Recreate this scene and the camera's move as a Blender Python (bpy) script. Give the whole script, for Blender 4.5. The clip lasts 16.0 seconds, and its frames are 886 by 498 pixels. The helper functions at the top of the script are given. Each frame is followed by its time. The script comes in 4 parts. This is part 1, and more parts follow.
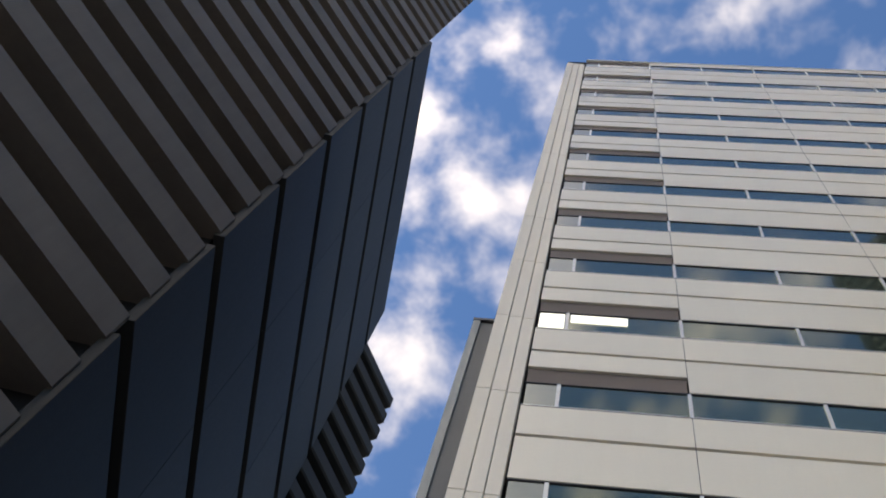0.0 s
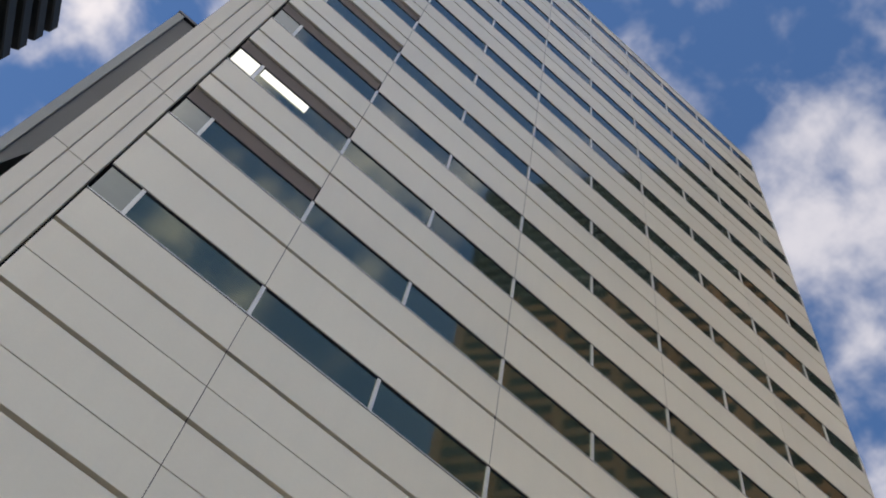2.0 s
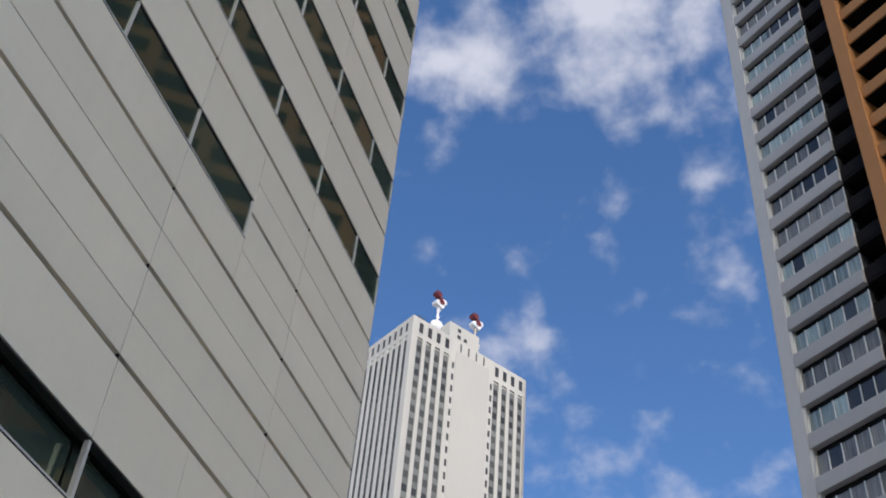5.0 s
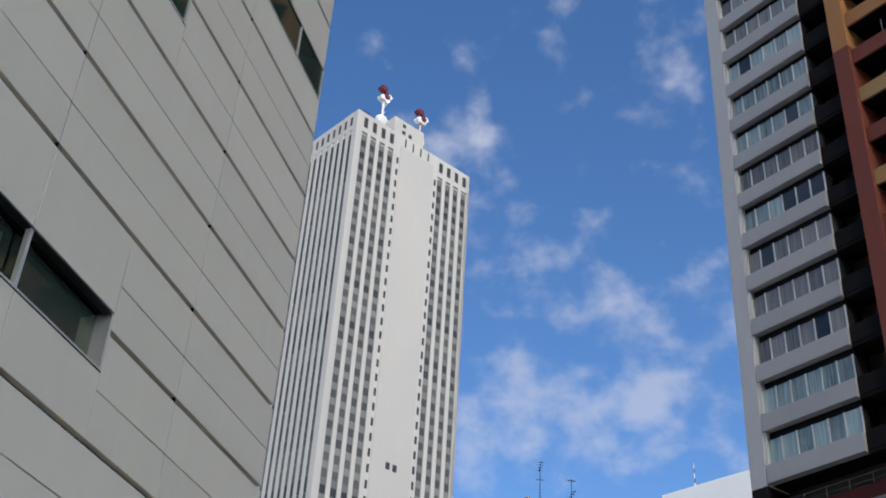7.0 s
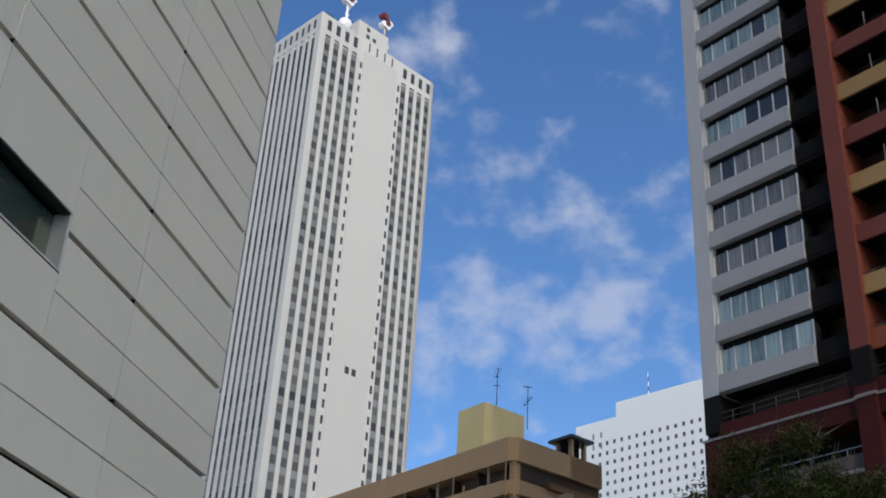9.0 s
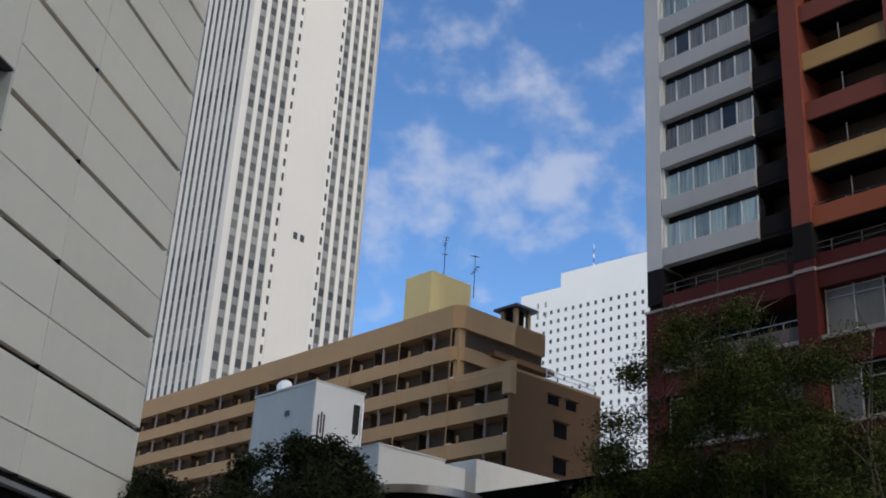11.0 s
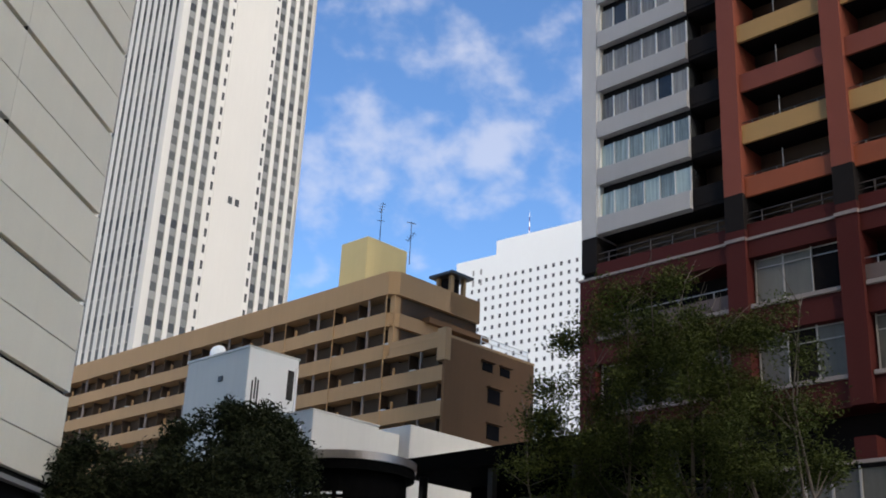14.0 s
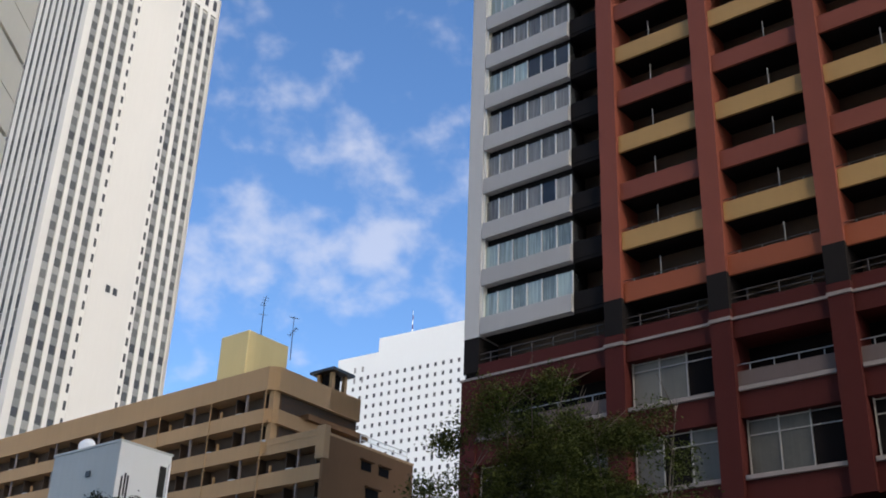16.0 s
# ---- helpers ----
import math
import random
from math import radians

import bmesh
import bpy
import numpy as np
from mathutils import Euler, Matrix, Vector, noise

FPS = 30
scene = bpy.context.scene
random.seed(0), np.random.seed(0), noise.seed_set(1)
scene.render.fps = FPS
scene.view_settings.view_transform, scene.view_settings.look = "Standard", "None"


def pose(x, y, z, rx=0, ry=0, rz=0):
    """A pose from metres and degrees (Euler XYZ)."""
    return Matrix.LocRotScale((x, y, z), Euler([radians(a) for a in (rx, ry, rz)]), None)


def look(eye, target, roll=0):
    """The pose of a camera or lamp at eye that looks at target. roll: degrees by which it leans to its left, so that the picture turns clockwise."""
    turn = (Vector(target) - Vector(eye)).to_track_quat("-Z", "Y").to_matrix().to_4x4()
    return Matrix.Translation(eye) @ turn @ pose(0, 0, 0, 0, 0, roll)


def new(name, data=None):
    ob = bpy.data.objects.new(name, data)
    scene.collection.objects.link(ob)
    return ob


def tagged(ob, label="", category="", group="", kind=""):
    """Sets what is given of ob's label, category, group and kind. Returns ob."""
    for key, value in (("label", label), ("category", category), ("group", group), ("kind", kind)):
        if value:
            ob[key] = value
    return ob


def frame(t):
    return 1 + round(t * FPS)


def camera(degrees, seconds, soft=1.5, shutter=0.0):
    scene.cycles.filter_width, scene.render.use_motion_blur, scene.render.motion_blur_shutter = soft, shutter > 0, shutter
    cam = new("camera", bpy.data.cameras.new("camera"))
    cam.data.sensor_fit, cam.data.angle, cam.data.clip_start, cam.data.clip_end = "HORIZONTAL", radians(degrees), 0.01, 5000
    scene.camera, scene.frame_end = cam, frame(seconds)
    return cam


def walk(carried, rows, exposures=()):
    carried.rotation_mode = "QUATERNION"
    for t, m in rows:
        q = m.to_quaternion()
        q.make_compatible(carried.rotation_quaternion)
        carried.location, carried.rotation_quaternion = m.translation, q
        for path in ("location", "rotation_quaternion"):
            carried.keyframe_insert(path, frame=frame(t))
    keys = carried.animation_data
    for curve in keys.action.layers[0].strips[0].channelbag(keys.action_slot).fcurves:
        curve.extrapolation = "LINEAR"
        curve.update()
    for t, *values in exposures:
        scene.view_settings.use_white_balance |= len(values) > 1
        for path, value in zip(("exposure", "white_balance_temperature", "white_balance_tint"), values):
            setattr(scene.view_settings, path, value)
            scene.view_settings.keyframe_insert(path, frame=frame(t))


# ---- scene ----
cam = camera(42.0, 16.0, soft=1.85)

# seconds, yaw, pitch, roll of a camera that turns where it stands
ROWS = [
    (0.0, -0.85, 71.41, -8.48),
    (0.5, -14.09, 69.24, -7.93),
    (1.0, -25.22, 67.32, -7.42),
    (1.5, -33.99, 66.20, -6.85),
    (2.0, -40.95, 65.57, -6.60),
    (2.5, -45.82, 65.36, -6.33),
    (3.0, -50.85, 64.88, -6.47),
    (3.5, -57.28, 64.08, -6.59),
    (4.0, -64.54, 61.34, -6.11),
    (4.5, -69.45, 51.95, -4.95),
    (5.0, -73.22, 43.50, -4.00),
    (5.2, -74.18, 40.80, -3.80),
    (7.3, -76.17, 33.38, -3.18),
    (7.5, -76.41, 33.27, -3.25),
    (8.0, -76.96, 32.60, -3.21),
    (8.5, -77.59, 31.04, -3.18),
    (9.0, -78.26, 29.08, -3.12),
    (9.5, -79.03, 27.24, -3.21),
    (10.0, -79.76, 25.69, -3.32),
    (10.2, -80.05, 25.08, -3.33),
    (12.3, -82.14, 20.50, -3.02),
    (12.5, -82.26, 20.53, -2.97),
    (13.0, -82.76, 20.60, -3.02),
    (13.5, -83.76, 20.84, -2.79),
    (14.0, -84.29, 21.23, -2.67),
    (14.5, -84.60, 21.67, -2.60),
    (15.0, -85.24, 22.04, -2.42),
    (15.5, -86.86, 22.69, -1.82),
    (16.0, -90.28, 26.31, -2.01),
]
walk(cam, [(t, pose(0, 0, 1.6, 90 + p, r, y)) for t, y, p, r in ROWS],
     [(0.0, 1.06, 7800, 13), (0.6, 0.66, 7800, 13), (1.0, 0.64, 7700, 13), (2.0, 0.72, 7400, 13), (4.0, 0.82, 7000, 13), (5.0, 0.66, 6700, 11), (7.5, 0.55, 6450, 10), (10.0, 0.48, 6500, 9), (12.5, 0.90, 6950, 11), (16.0, 0.96, 6950, 11)])

# ---- sky and sun ----
SUN_AZ = math.atan2(-0.42, -0.88)
SUN_EL = radians(38)
SUN_POWER = 0.35
SKY_STRENGTH = 0.116
CLOUD_SEED = 6.1
CLOUD_RGB = (3.6, 3.8, 4.5)
CLOUD_GLOW = (100.0, 89.0, 75.0)
world = bpy.data.worlds.new("world")
scene.world = world
world.use_nodes = True
nt = world.node_tree
nt.nodes.clear()


def add_node(tree, kind, **values):
    n = tree.nodes.new(kind)
    for k, v in values.items():
        n.inputs[k].default_value = v
    return n


def math_node(tree, op, a, b=None):
    n = tree.nodes.new("ShaderNodeMath")
    n.operation = op
    for i, v in enumerate((a, b)):
        if v is None:
            continue
        if isinstance(v, (int, float)):
            n.inputs[i].default_value = v
        else:
            tree.links.new(v, n.inputs[i])
    return n.outputs[0]


# clouds lie in a flat layer high over the place: the direction is carried onto a level plane
wout = nt.nodes.new("ShaderNodeOutputWorld")
wbg = nt.nodes.new("ShaderNodeBackground")
wbg.inputs["Strength"].default_value = SKY_STRENGTH
sky = nt.nodes.new("ShaderNodeTexSky")
sky.sky_type = "NISHITA"
sky.sun_disc = False
sky.sun_elevation = SUN_EL
sky.sun_rotation = math.pi / 2 - SUN_AZ
sky.air_density, sky.dust_density, sky.ozone_density = 1.0, 0.15, 4.0
wco = nt.nodes.new("ShaderNodeTexCoord")
wsep = nt.nodes.new("ShaderNodeSeparateXYZ")
nt.links.new(wco.outputs["Generated"], wsep.inputs[0])
up = math_node(nt, "ADD", math_node(nt, "MAXIMUM", wsep.outputs[2], 0.0), 0.5)
flat = nt.nodes.new("ShaderNodeCombineXYZ")
nt.links.new(math_node(nt, "DIVIDE", wsep.outputs[0], up), flat.inputs[0])
nt.links.new(math_node(nt, "DIVIDE", wsep.outputs[1], up), flat.inputs[1])
flat.inputs[2].default_value = CLOUD_SEED
puffs = add_node(nt, "ShaderNodeTexNoise", Scale=22.0, Detail=4.0, Roughness=0.5, Distortion=0.1)
wide = add_node(nt, "ShaderNodeTexNoise", Scale=5.0, Detail=3.0, Roughness=0.55)
for n in (puffs, wide):
    nt.links.new(flat.outputs[0], n.inputs["Vector"])
thick = math_node(nt, "ADD", math_node(nt, "MULTIPLY", puffs.outputs[0], 1.55), math_node(nt, "MULTIPLY", wide.outputs[0], 0.4))
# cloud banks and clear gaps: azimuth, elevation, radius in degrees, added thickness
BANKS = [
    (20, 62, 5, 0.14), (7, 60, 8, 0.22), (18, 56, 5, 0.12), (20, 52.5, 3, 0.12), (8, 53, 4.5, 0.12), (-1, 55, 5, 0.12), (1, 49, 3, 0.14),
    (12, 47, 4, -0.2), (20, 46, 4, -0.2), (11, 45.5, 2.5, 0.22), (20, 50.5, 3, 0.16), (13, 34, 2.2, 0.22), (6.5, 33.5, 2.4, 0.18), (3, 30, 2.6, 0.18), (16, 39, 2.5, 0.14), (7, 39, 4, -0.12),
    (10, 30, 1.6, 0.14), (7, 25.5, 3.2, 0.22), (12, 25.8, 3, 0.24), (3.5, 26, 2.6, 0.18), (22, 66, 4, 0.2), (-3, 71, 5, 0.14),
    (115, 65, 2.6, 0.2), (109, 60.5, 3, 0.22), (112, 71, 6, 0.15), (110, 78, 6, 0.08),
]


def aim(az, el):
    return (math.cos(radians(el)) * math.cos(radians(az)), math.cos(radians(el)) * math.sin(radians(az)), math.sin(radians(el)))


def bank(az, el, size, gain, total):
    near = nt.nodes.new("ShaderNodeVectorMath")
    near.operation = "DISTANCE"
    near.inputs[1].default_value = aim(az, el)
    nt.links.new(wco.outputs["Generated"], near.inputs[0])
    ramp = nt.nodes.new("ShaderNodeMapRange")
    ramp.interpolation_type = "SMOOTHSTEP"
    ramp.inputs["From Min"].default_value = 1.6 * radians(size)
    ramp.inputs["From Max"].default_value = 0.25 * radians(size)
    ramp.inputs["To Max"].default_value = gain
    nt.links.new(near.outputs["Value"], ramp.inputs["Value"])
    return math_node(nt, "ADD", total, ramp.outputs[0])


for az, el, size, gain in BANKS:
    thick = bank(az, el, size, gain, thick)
# a wide bright veil round the sun, unseen, added to fill the shaded walls
thick = bank(math.degrees(SUN_AZ), math.degrees(SUN_EL), 42, 0.3, thick)
cover = nt.nodes.new("ShaderNodeMapRange")
cover.interpolation_type = "SMOOTHSTEP"
cover.inputs["From Min"].default_value = 0.97
cover.inputs["From Max"].default_value = 1.6
cover.inputs["To Max"].default_value = 1.0
nt.links.new(thick, cover.inputs["Value"])
# low clouds are thin wisps, high ones thicker puffs
body = nt.nodes.new("ShaderNodeMapRange")
body.inputs["From Min"].default_value = 0.45
body.inputs["From Max"].default_value = 0.78
body.inputs["To Min"].default_value = 0.55
body.inputs["To Max"].default_value = 0.95
nt.links.new(wsep.outputs[2], body.inputs["Value"])
density = math_node(nt, "MULTIPLY", cover.outputs[0], body.outputs[0])
# clouds are brightest round the sun, boosted there to light the shaded walls
toward = nt.nodes.new("ShaderNodeVectorMath")
toward.operation = "DOT_PRODUCT"
toward.inputs[1].default_value = (math.cos(SUN_EL) * math.cos(SUN_AZ), math.cos(SUN_EL) * math.sin(SUN_AZ), math.sin(SUN_EL))
nt.links.new(wco.outputs["Generated"], toward.inputs[0])
glow = math_node(nt, "POWER", math_node(nt, "MAXIMUM", toward.outputs["Value"], 0.0), 7.0)
halo = nt.nodes.new("ShaderNodeVectorMath")
halo.operation = "SCALE"
halo.inputs[0].default_value = CLOUD_GLOW
nt.links.new(glow, halo.inputs["Scale"])
tint = nt.nodes.new("ShaderNodeVectorMath")
tint.operation = "ADD"
tint.inputs[1].default_value = CLOUD_RGB
nt.links.new(halo.outputs[0], tint.inputs[0])
wmix = nt.nodes.new("ShaderNodeMix")
wmix.data_type = "RGBA"
nt.links.new(density, wmix.inputs["Factor"])
deep_blue = nt.nodes.new("ShaderNodeHueSaturation")
deep_blue.inputs["Hue"].default_value = 0.504
deep_blue.inputs["Saturation"].default_value = 1.15
nt.links.new(sky.outputs[0], deep_blue.inputs["Color"])
nt.links.new(deep_blue.outputs[0], wmix.inputs["A"])
nt.links.new(tint.outputs[0], wmix.inputs["B"])
nt.links.new(wmix.outputs["Result"], wbg.inputs[0])
nt.links.new(wbg.outputs[0], wout.inputs[0])

sun_data = bpy.data.lights.new("sun", "SUN")
sun_data.energy = SUN_POWER
sun_data.angle = radians(0.53)
sun_data.color = (1.0, 0.95, 0.86)
sun = new("sun", sun_data)
sun_dir = Vector((math.cos(SUN_EL) * math.cos(SUN_AZ), math.cos(SUN_EL) * math.sin(SUN_AZ), math.sin(SUN_EL)))
sun.matrix_world = look(sun_dir * 300, (0, 0, 0))


# ---- materials ----
def mat(name, rgb, rough=0.6, var=0.10, scale=0.35, fine=9.0, bump=0.04, metal=0.0, ior=1.5, each=0.05, streak=0.0, island=0.0, clear=0.0, folds=(3.0, 3.0, 0.12), sheen=None):
    """Base colour with broad and fine variation, a fine relief, a tone of its own for each object or loose piece, and
    upright streaks: rain streaks on walls, painted fold shading on curtains.
    """
    m = bpy.data.materials.new(name)
    m.use_nodes = True
    t = m.node_tree
    b = t.nodes["Principled BSDF"]
    co = t.nodes.new("ShaderNodeTexCoord")
    info = t.nodes.new("ShaderNodeObjectInfo")
    shift = t.nodes.new("ShaderNodeVectorMath")
    shift.operation = "ADD"
    far = math_node(t, "MULTIPLY", info.outputs["Random"], 80.0)
    t.links.new(co.outputs["Object"], shift.inputs[0])
    t.links.new(far, shift.inputs[1])
    broad = add_node(t, "ShaderNodeTexNoise", Scale=scale, Detail=3.0)
    grain = add_node(t, "ShaderNodeTexNoise", Scale=fine, Detail=4.0)
    t.links.new(shift.outputs[0], broad.inputs["Vector"])
    t.links.new(shift.outputs[0], grain.inputs["Vector"])
    v = math_node(t, "ADD", math_node(t, "MULTIPLY", broad.outputs[0], 2 * var), 1.0 - 1.5 * var)
    v = math_node(t, "ADD", v, math_node(t, "MULTIPLY", grain.outputs[0], var))
    if each:
        v = math_node(t, "ADD", v, math_node(t, "MULTIPLY", math_node(t, "SUBTRACT", info.outputs["Random"], 0.5), 2 * each))
    if island:
        geo = t.nodes.new("ShaderNodeNewGeometry")
        v = math_node(t, "ADD", v, math_node(t, "MULTIPLY", math_node(t, "SUBTRACT", geo.outputs["Random Per Island"], 0.5), 2 * island))
    if streak:
        squash = t.nodes.new("ShaderNodeMapping")
        squash.inputs["Scale"].default_value = folds
        t.links.new(shift.outputs[0], squash.inputs["Vector"])
        run = add_node(t, "ShaderNodeTexNoise", Scale=1.0, Detail=5.0, Roughness=0.65)
        t.links.new(squash.outputs[0], run.inputs["Vector"])
        v = math_node(t, "ADD", v, math_node(t, "MULTIPLY", math_node(t, "SUBTRACT", run.outputs[0], 0.5), 2 * streak))
    hsv = t.nodes.new("ShaderNodeHueSaturation")
    hsv.inputs["Color"].default_value = (*rgb, 1)
    t.links.new(v, hsv.inputs["Value"])
    t.links.new(hsv.outputs[0], b.inputs["Base Color"])
    b.inputs["Metallic"].default_value = metal
    b.inputs["IOR"].default_value = ior
    if sheen:
        b.inputs["Specular Tint"].default_value = (*sheen, 1)
    if clear:
        b.inputs["Transmission Weight"].default_value = clear
    r = math_node(t, "ADD", math_node(t, "MULTIPLY", grain.outputs[0], 0.25 * rough), 0.87 * rough)
    t.links.new(r, b.inputs["Roughness"])
    if bump:
        bp = t.nodes.new("ShaderNodeBump")
        bp.inputs["Strength"].default_value = bump
        bp.inputs["Distance"].default_value = 0.02
        t.links.new(grain.outputs[0], bp.inputs["Height"])
        t.links.new(bp.outputs[0], b.inputs["Normal"])
    return m


M = {
    "panel": mat("beige_panel", (0.78, 0.735, 0.605), 0.32, 0.05, 0.3, 14, 0.03, ior=1.6, each=0.03, streak=0.04),
    "pilaster": mat("beige_pilaster", (0.75, 0.705, 0.6), 0.5, 0.06, 0.5, 14, 0.03, each=0.03, streak=0.07),
    "joint": mat("dark_joint", (0.02, 0.018, 0.016), 0.85, 0.15, ior=1.2),
    "soffit": mat("brown_soffit", (0.13, 0.105, 0.09), 0.7, 0.15),
    "paleglass": mat("blind_behind_glass", (0.33, 0.33, 0.28), 0.12, 0.1, 0.4, 4, 0.004, ior=1.6, each=0.2, sheen=(0.8, 1.0, 0.85)),
    "glass": mat("teal_glass", (0.06, 0.088, 0.07), 0.04, 0.08, 0.2, 3, 0.003, ior=1.85, each=0.15, clear=0.3, sheen=(0.85, 1.0, 0.66)),
    "room": mat("office_interior", (0.16, 0.20, 0.19), 0.9, 0.35, 0.5, 3, 0.0),
    "frame": mat("pale_metal_frame", (0.7, 0.7, 0.66), 0.35, 0.06, metal=0.3),
    "dullframe": mat("dull_grey_frame", (0.36, 0.34, 0.32), 0.5, 0.08, metal=0.2),
    "darkframe": mat("dark_metal_frame", (0.05, 0.05, 0.05), 0.4, 0.06, metal=0.4),
    "slab": mat("grey_concrete", (0.21, 0.21, 0.205), 0.75, 0.12, streak=0.1),
    # black for open gaps, and for undersides and bases whose shade it paints
    "black": mat("black_gap_and_shade", (0.010, 0.010, 0.011), 0.7, 0.15, ior=1.2),
    "band": mat("grey_spandrel", (0.115, 0.104, 0.092), 0.75, 0.2, 0.6, 7, 0.15, each=0.12, streak=0.16),
    "recess": mat("dark_window_band", (0.016, 0.012, 0.011), 0.35, 0.2),
    "bluepanel": mat("slate_panel", (0.036, 0.038, 0.037), 0.6, 0.14, 0.2, 6, 0.05, each=0.12, streak=0.12, ior=1.2),
    "white": mat("white_concrete", (0.53, 0.515, 0.475), 0.7, 0.04, 0.05, 0.8, 0.03, streak=0.05),
    "towerglass": mat("tower_window", (0.085, 0.085, 0.075), 0.2, 0.2, 0.2, 1.0, 0.0, ior=1.5, each=0.0, island=0.5),
    "towerhole": mat("tower_opening", (0.025, 0.025, 0.025), 0.5, 0.2),
    "hotel": mat("hotel_white", (0.68, 0.70, 0.70), 0.6, 0.03, 0.05, 0.8, 0.02, streak=0.03),
    "hotelwin": mat("hotel_window", (0.06, 0.06, 0.065), 0.4, 0.2, each=0.4),
    "tan": mat("tan_render", (0.385, 0.235, 0.112), 0.75, 0.08, 0.25, 5, 0.06, each=0.05, streak=0.10),
    "brown": mat("brown_with_shade", (0.17, 0.092, 0.045), 0.8, 0.12, 0.3, 8, 0.06, ior=1.25, streak=0.07),
    # dark brown that holds the shade inside the balconies
    "balconyback": mat("balcony_shade_brown", (0.085, 0.055, 0.036), 0.8, 0.3, 0.6, 3),
    "homeglass": mat("dark_home_glass", (0.03, 0.03, 0.03), 0.12, 0.2, ior=1.28, each=0.3),
    "yellow": mat("yellow_render", (0.66, 0.52, 0.24), 0.8, 0.06, streak=0.06),
    "boxgrey": mat("grey_painted_wall", (0.46, 0.475, 0.455), 0.75, 0.06, streak=0.08),
    "palewall": mat("pale_rendered_wall", (0.56, 0.565, 0.55), 0.75, 0.06, streak=0.08),
    "aptgrey": mat("grey_spandrel_panel", (0.40, 0.39, 0.385), 0.65, 0.06, each=0.04, streak=0.05),
    "aptcol": mat("pale_grey_column", (0.52, 0.51, 0.50), 0.65, 0.06, streak=0.06),
    # curtains: the light and dark of their folds are painted as upright streaks
    "curtain": mat("curtained_window", (0.29, 0.36, 0.35), 0.25, 0.15, 1.2, 7, 0.0, ior=1.7, each=0.5, streak=1.1, folds=(7.0, 7.0, 0.25)),
    "greycurtain": mat("grey_curtained_window", (0.20, 0.195, 0.18), 0.25, 0.15, 1.2, 7, 0.0, ior=1.6, each=0.4, streak=1.0, folds=(7.0, 7.0, 0.25)),
    "darkpane": mat("bare_dark_window", (0.045, 0.05, 0.055), 0.1, 0.2, 1.2, 7, 0.0, ior=1.5, each=0.5),
    "towerspandrel": mat("tower_spandrel", (0.17, 0.168, 0.155), 0.5, 0.12, 0.2, 1.0, 0.0, each=0.0, island=0.25),
    "blind": mat("drawn_blind", (0.13, 0.125, 0.11), 0.4, 0.15, 1.2, 7, 0.0, ior=1.35, each=0.4, streak=0.25),
    "aptblack": mat("charcoal_wall", (0.016, 0.014, 0.014), 0.75, 0.15, each=0.1, ior=1.15),
    "red": mat("red_brown_render", (0.185, 0.042, 0.022), 0.7, 0.08, each=0.05, streak=0.05),
    "orange": mat("orange_render", (0.26, 0.062, 0.021), 0.7, 0.08, each=0.05, streak=0.05),
    "tanorange": mat("tan_orange_render", (0.4, 0.18, 0.058), 0.7, 0.08, each=0.05, streak=0.05),
    "sand": mat("sand_render", (0.38, 0.225, 0.082), 0.7, 0.07, each=0.05, streak=0.06),
    "maroon": mat("maroon_tile", (0.062, 0.0125, 0.0105), 0.7, 0.12, 0.4, 10, 0.05, ior=1.25, streak=0.06),
    "ledge": mat("pale_ledge", (0.24, 0.205, 0.195), 0.7, 0.1, streak=0.1),
    "dusky": mat("dusky_parapet", (0.11, 0.082, 0.078), 0.75, 0.12, streak=0.1),
    # near black for bare panes, and for shade painted into recesses
    "void": mat("dark_pane_and_shade", (0.012, 0.010, 0.010), 0.8, 0.3, ior=1.12),
    "steel": mat("dull_steel", (0.30, 0.27, 0.25), 0.4, 0.1, metal=0.8),
    "rail": mat("dark_rail_metal", (0.07, 0.06, 0.058), 0.6, 0.1, metal=0.2),
    "canopy": mat("black_canopy", (0.004, 0.004, 0.004), 0.9, 0.2, ior=1.08),
    "redpaint": mat("red_antenna_paint", (0.13, 0.013, 0.018), 0.6, 0.1),
    "whitepaint": mat("white_dish_paint", (0.8, 0.8, 0.8), 0.5, 0.05),
    "bark": mat("grey_brown_bark", (0.13, 0.105, 0.08), 0.9, 0.3, 3, 20, 0.3),
    "leafdark": mat("dark_green_leaf", (0.024, 0.029, 0.012), 0.8, 0.2, ior=1.2, each=0.0, island=0.5),
    "leaflight": mat("olive_green_leaf", (0.062, 0.076, 0.018), 0.8, 0.2, ior=1.2, each=0.0, island=0.5),
    "ground": mat("grey_paving", (0.26, 0.255, 0.245), 0.85, 0.15, 0.2, 4, 0.1),
    "block": mat("distant_tile_wall", (0.30, 0.29, 0.28), 0.7, 0.1, streak=0.08),
}

pane_glow = M["frame"].copy()
pane_glow.name = "lit_ceiling_lights"
pane_glow.node_tree.nodes["Principled BSDF"].inputs["Emission Color"].default_value = (0.95, 1.0, 0.95, 1)
pane_glow.node_tree.nodes["Principled BSDF"].inputs["Emission Strength"].default_value = 0.55
M["lit"] = pane_glow


# ---- mesh helpers ----
def add_box(bm, x0, x1, y0, y1, z0, z1):
    v = [bm.verts.new((x, y, z)) for z in (z0, z1) for y in (y0, y1) for x in (x0, x1)]
    for q in ((0, 2, 3, 1), (4, 5, 7, 6), (0, 1, 5, 4), (1, 3, 7, 5), (3, 2, 6, 7), (2, 0, 4, 6)):
        bm.faces.new([v[i] for i in q])


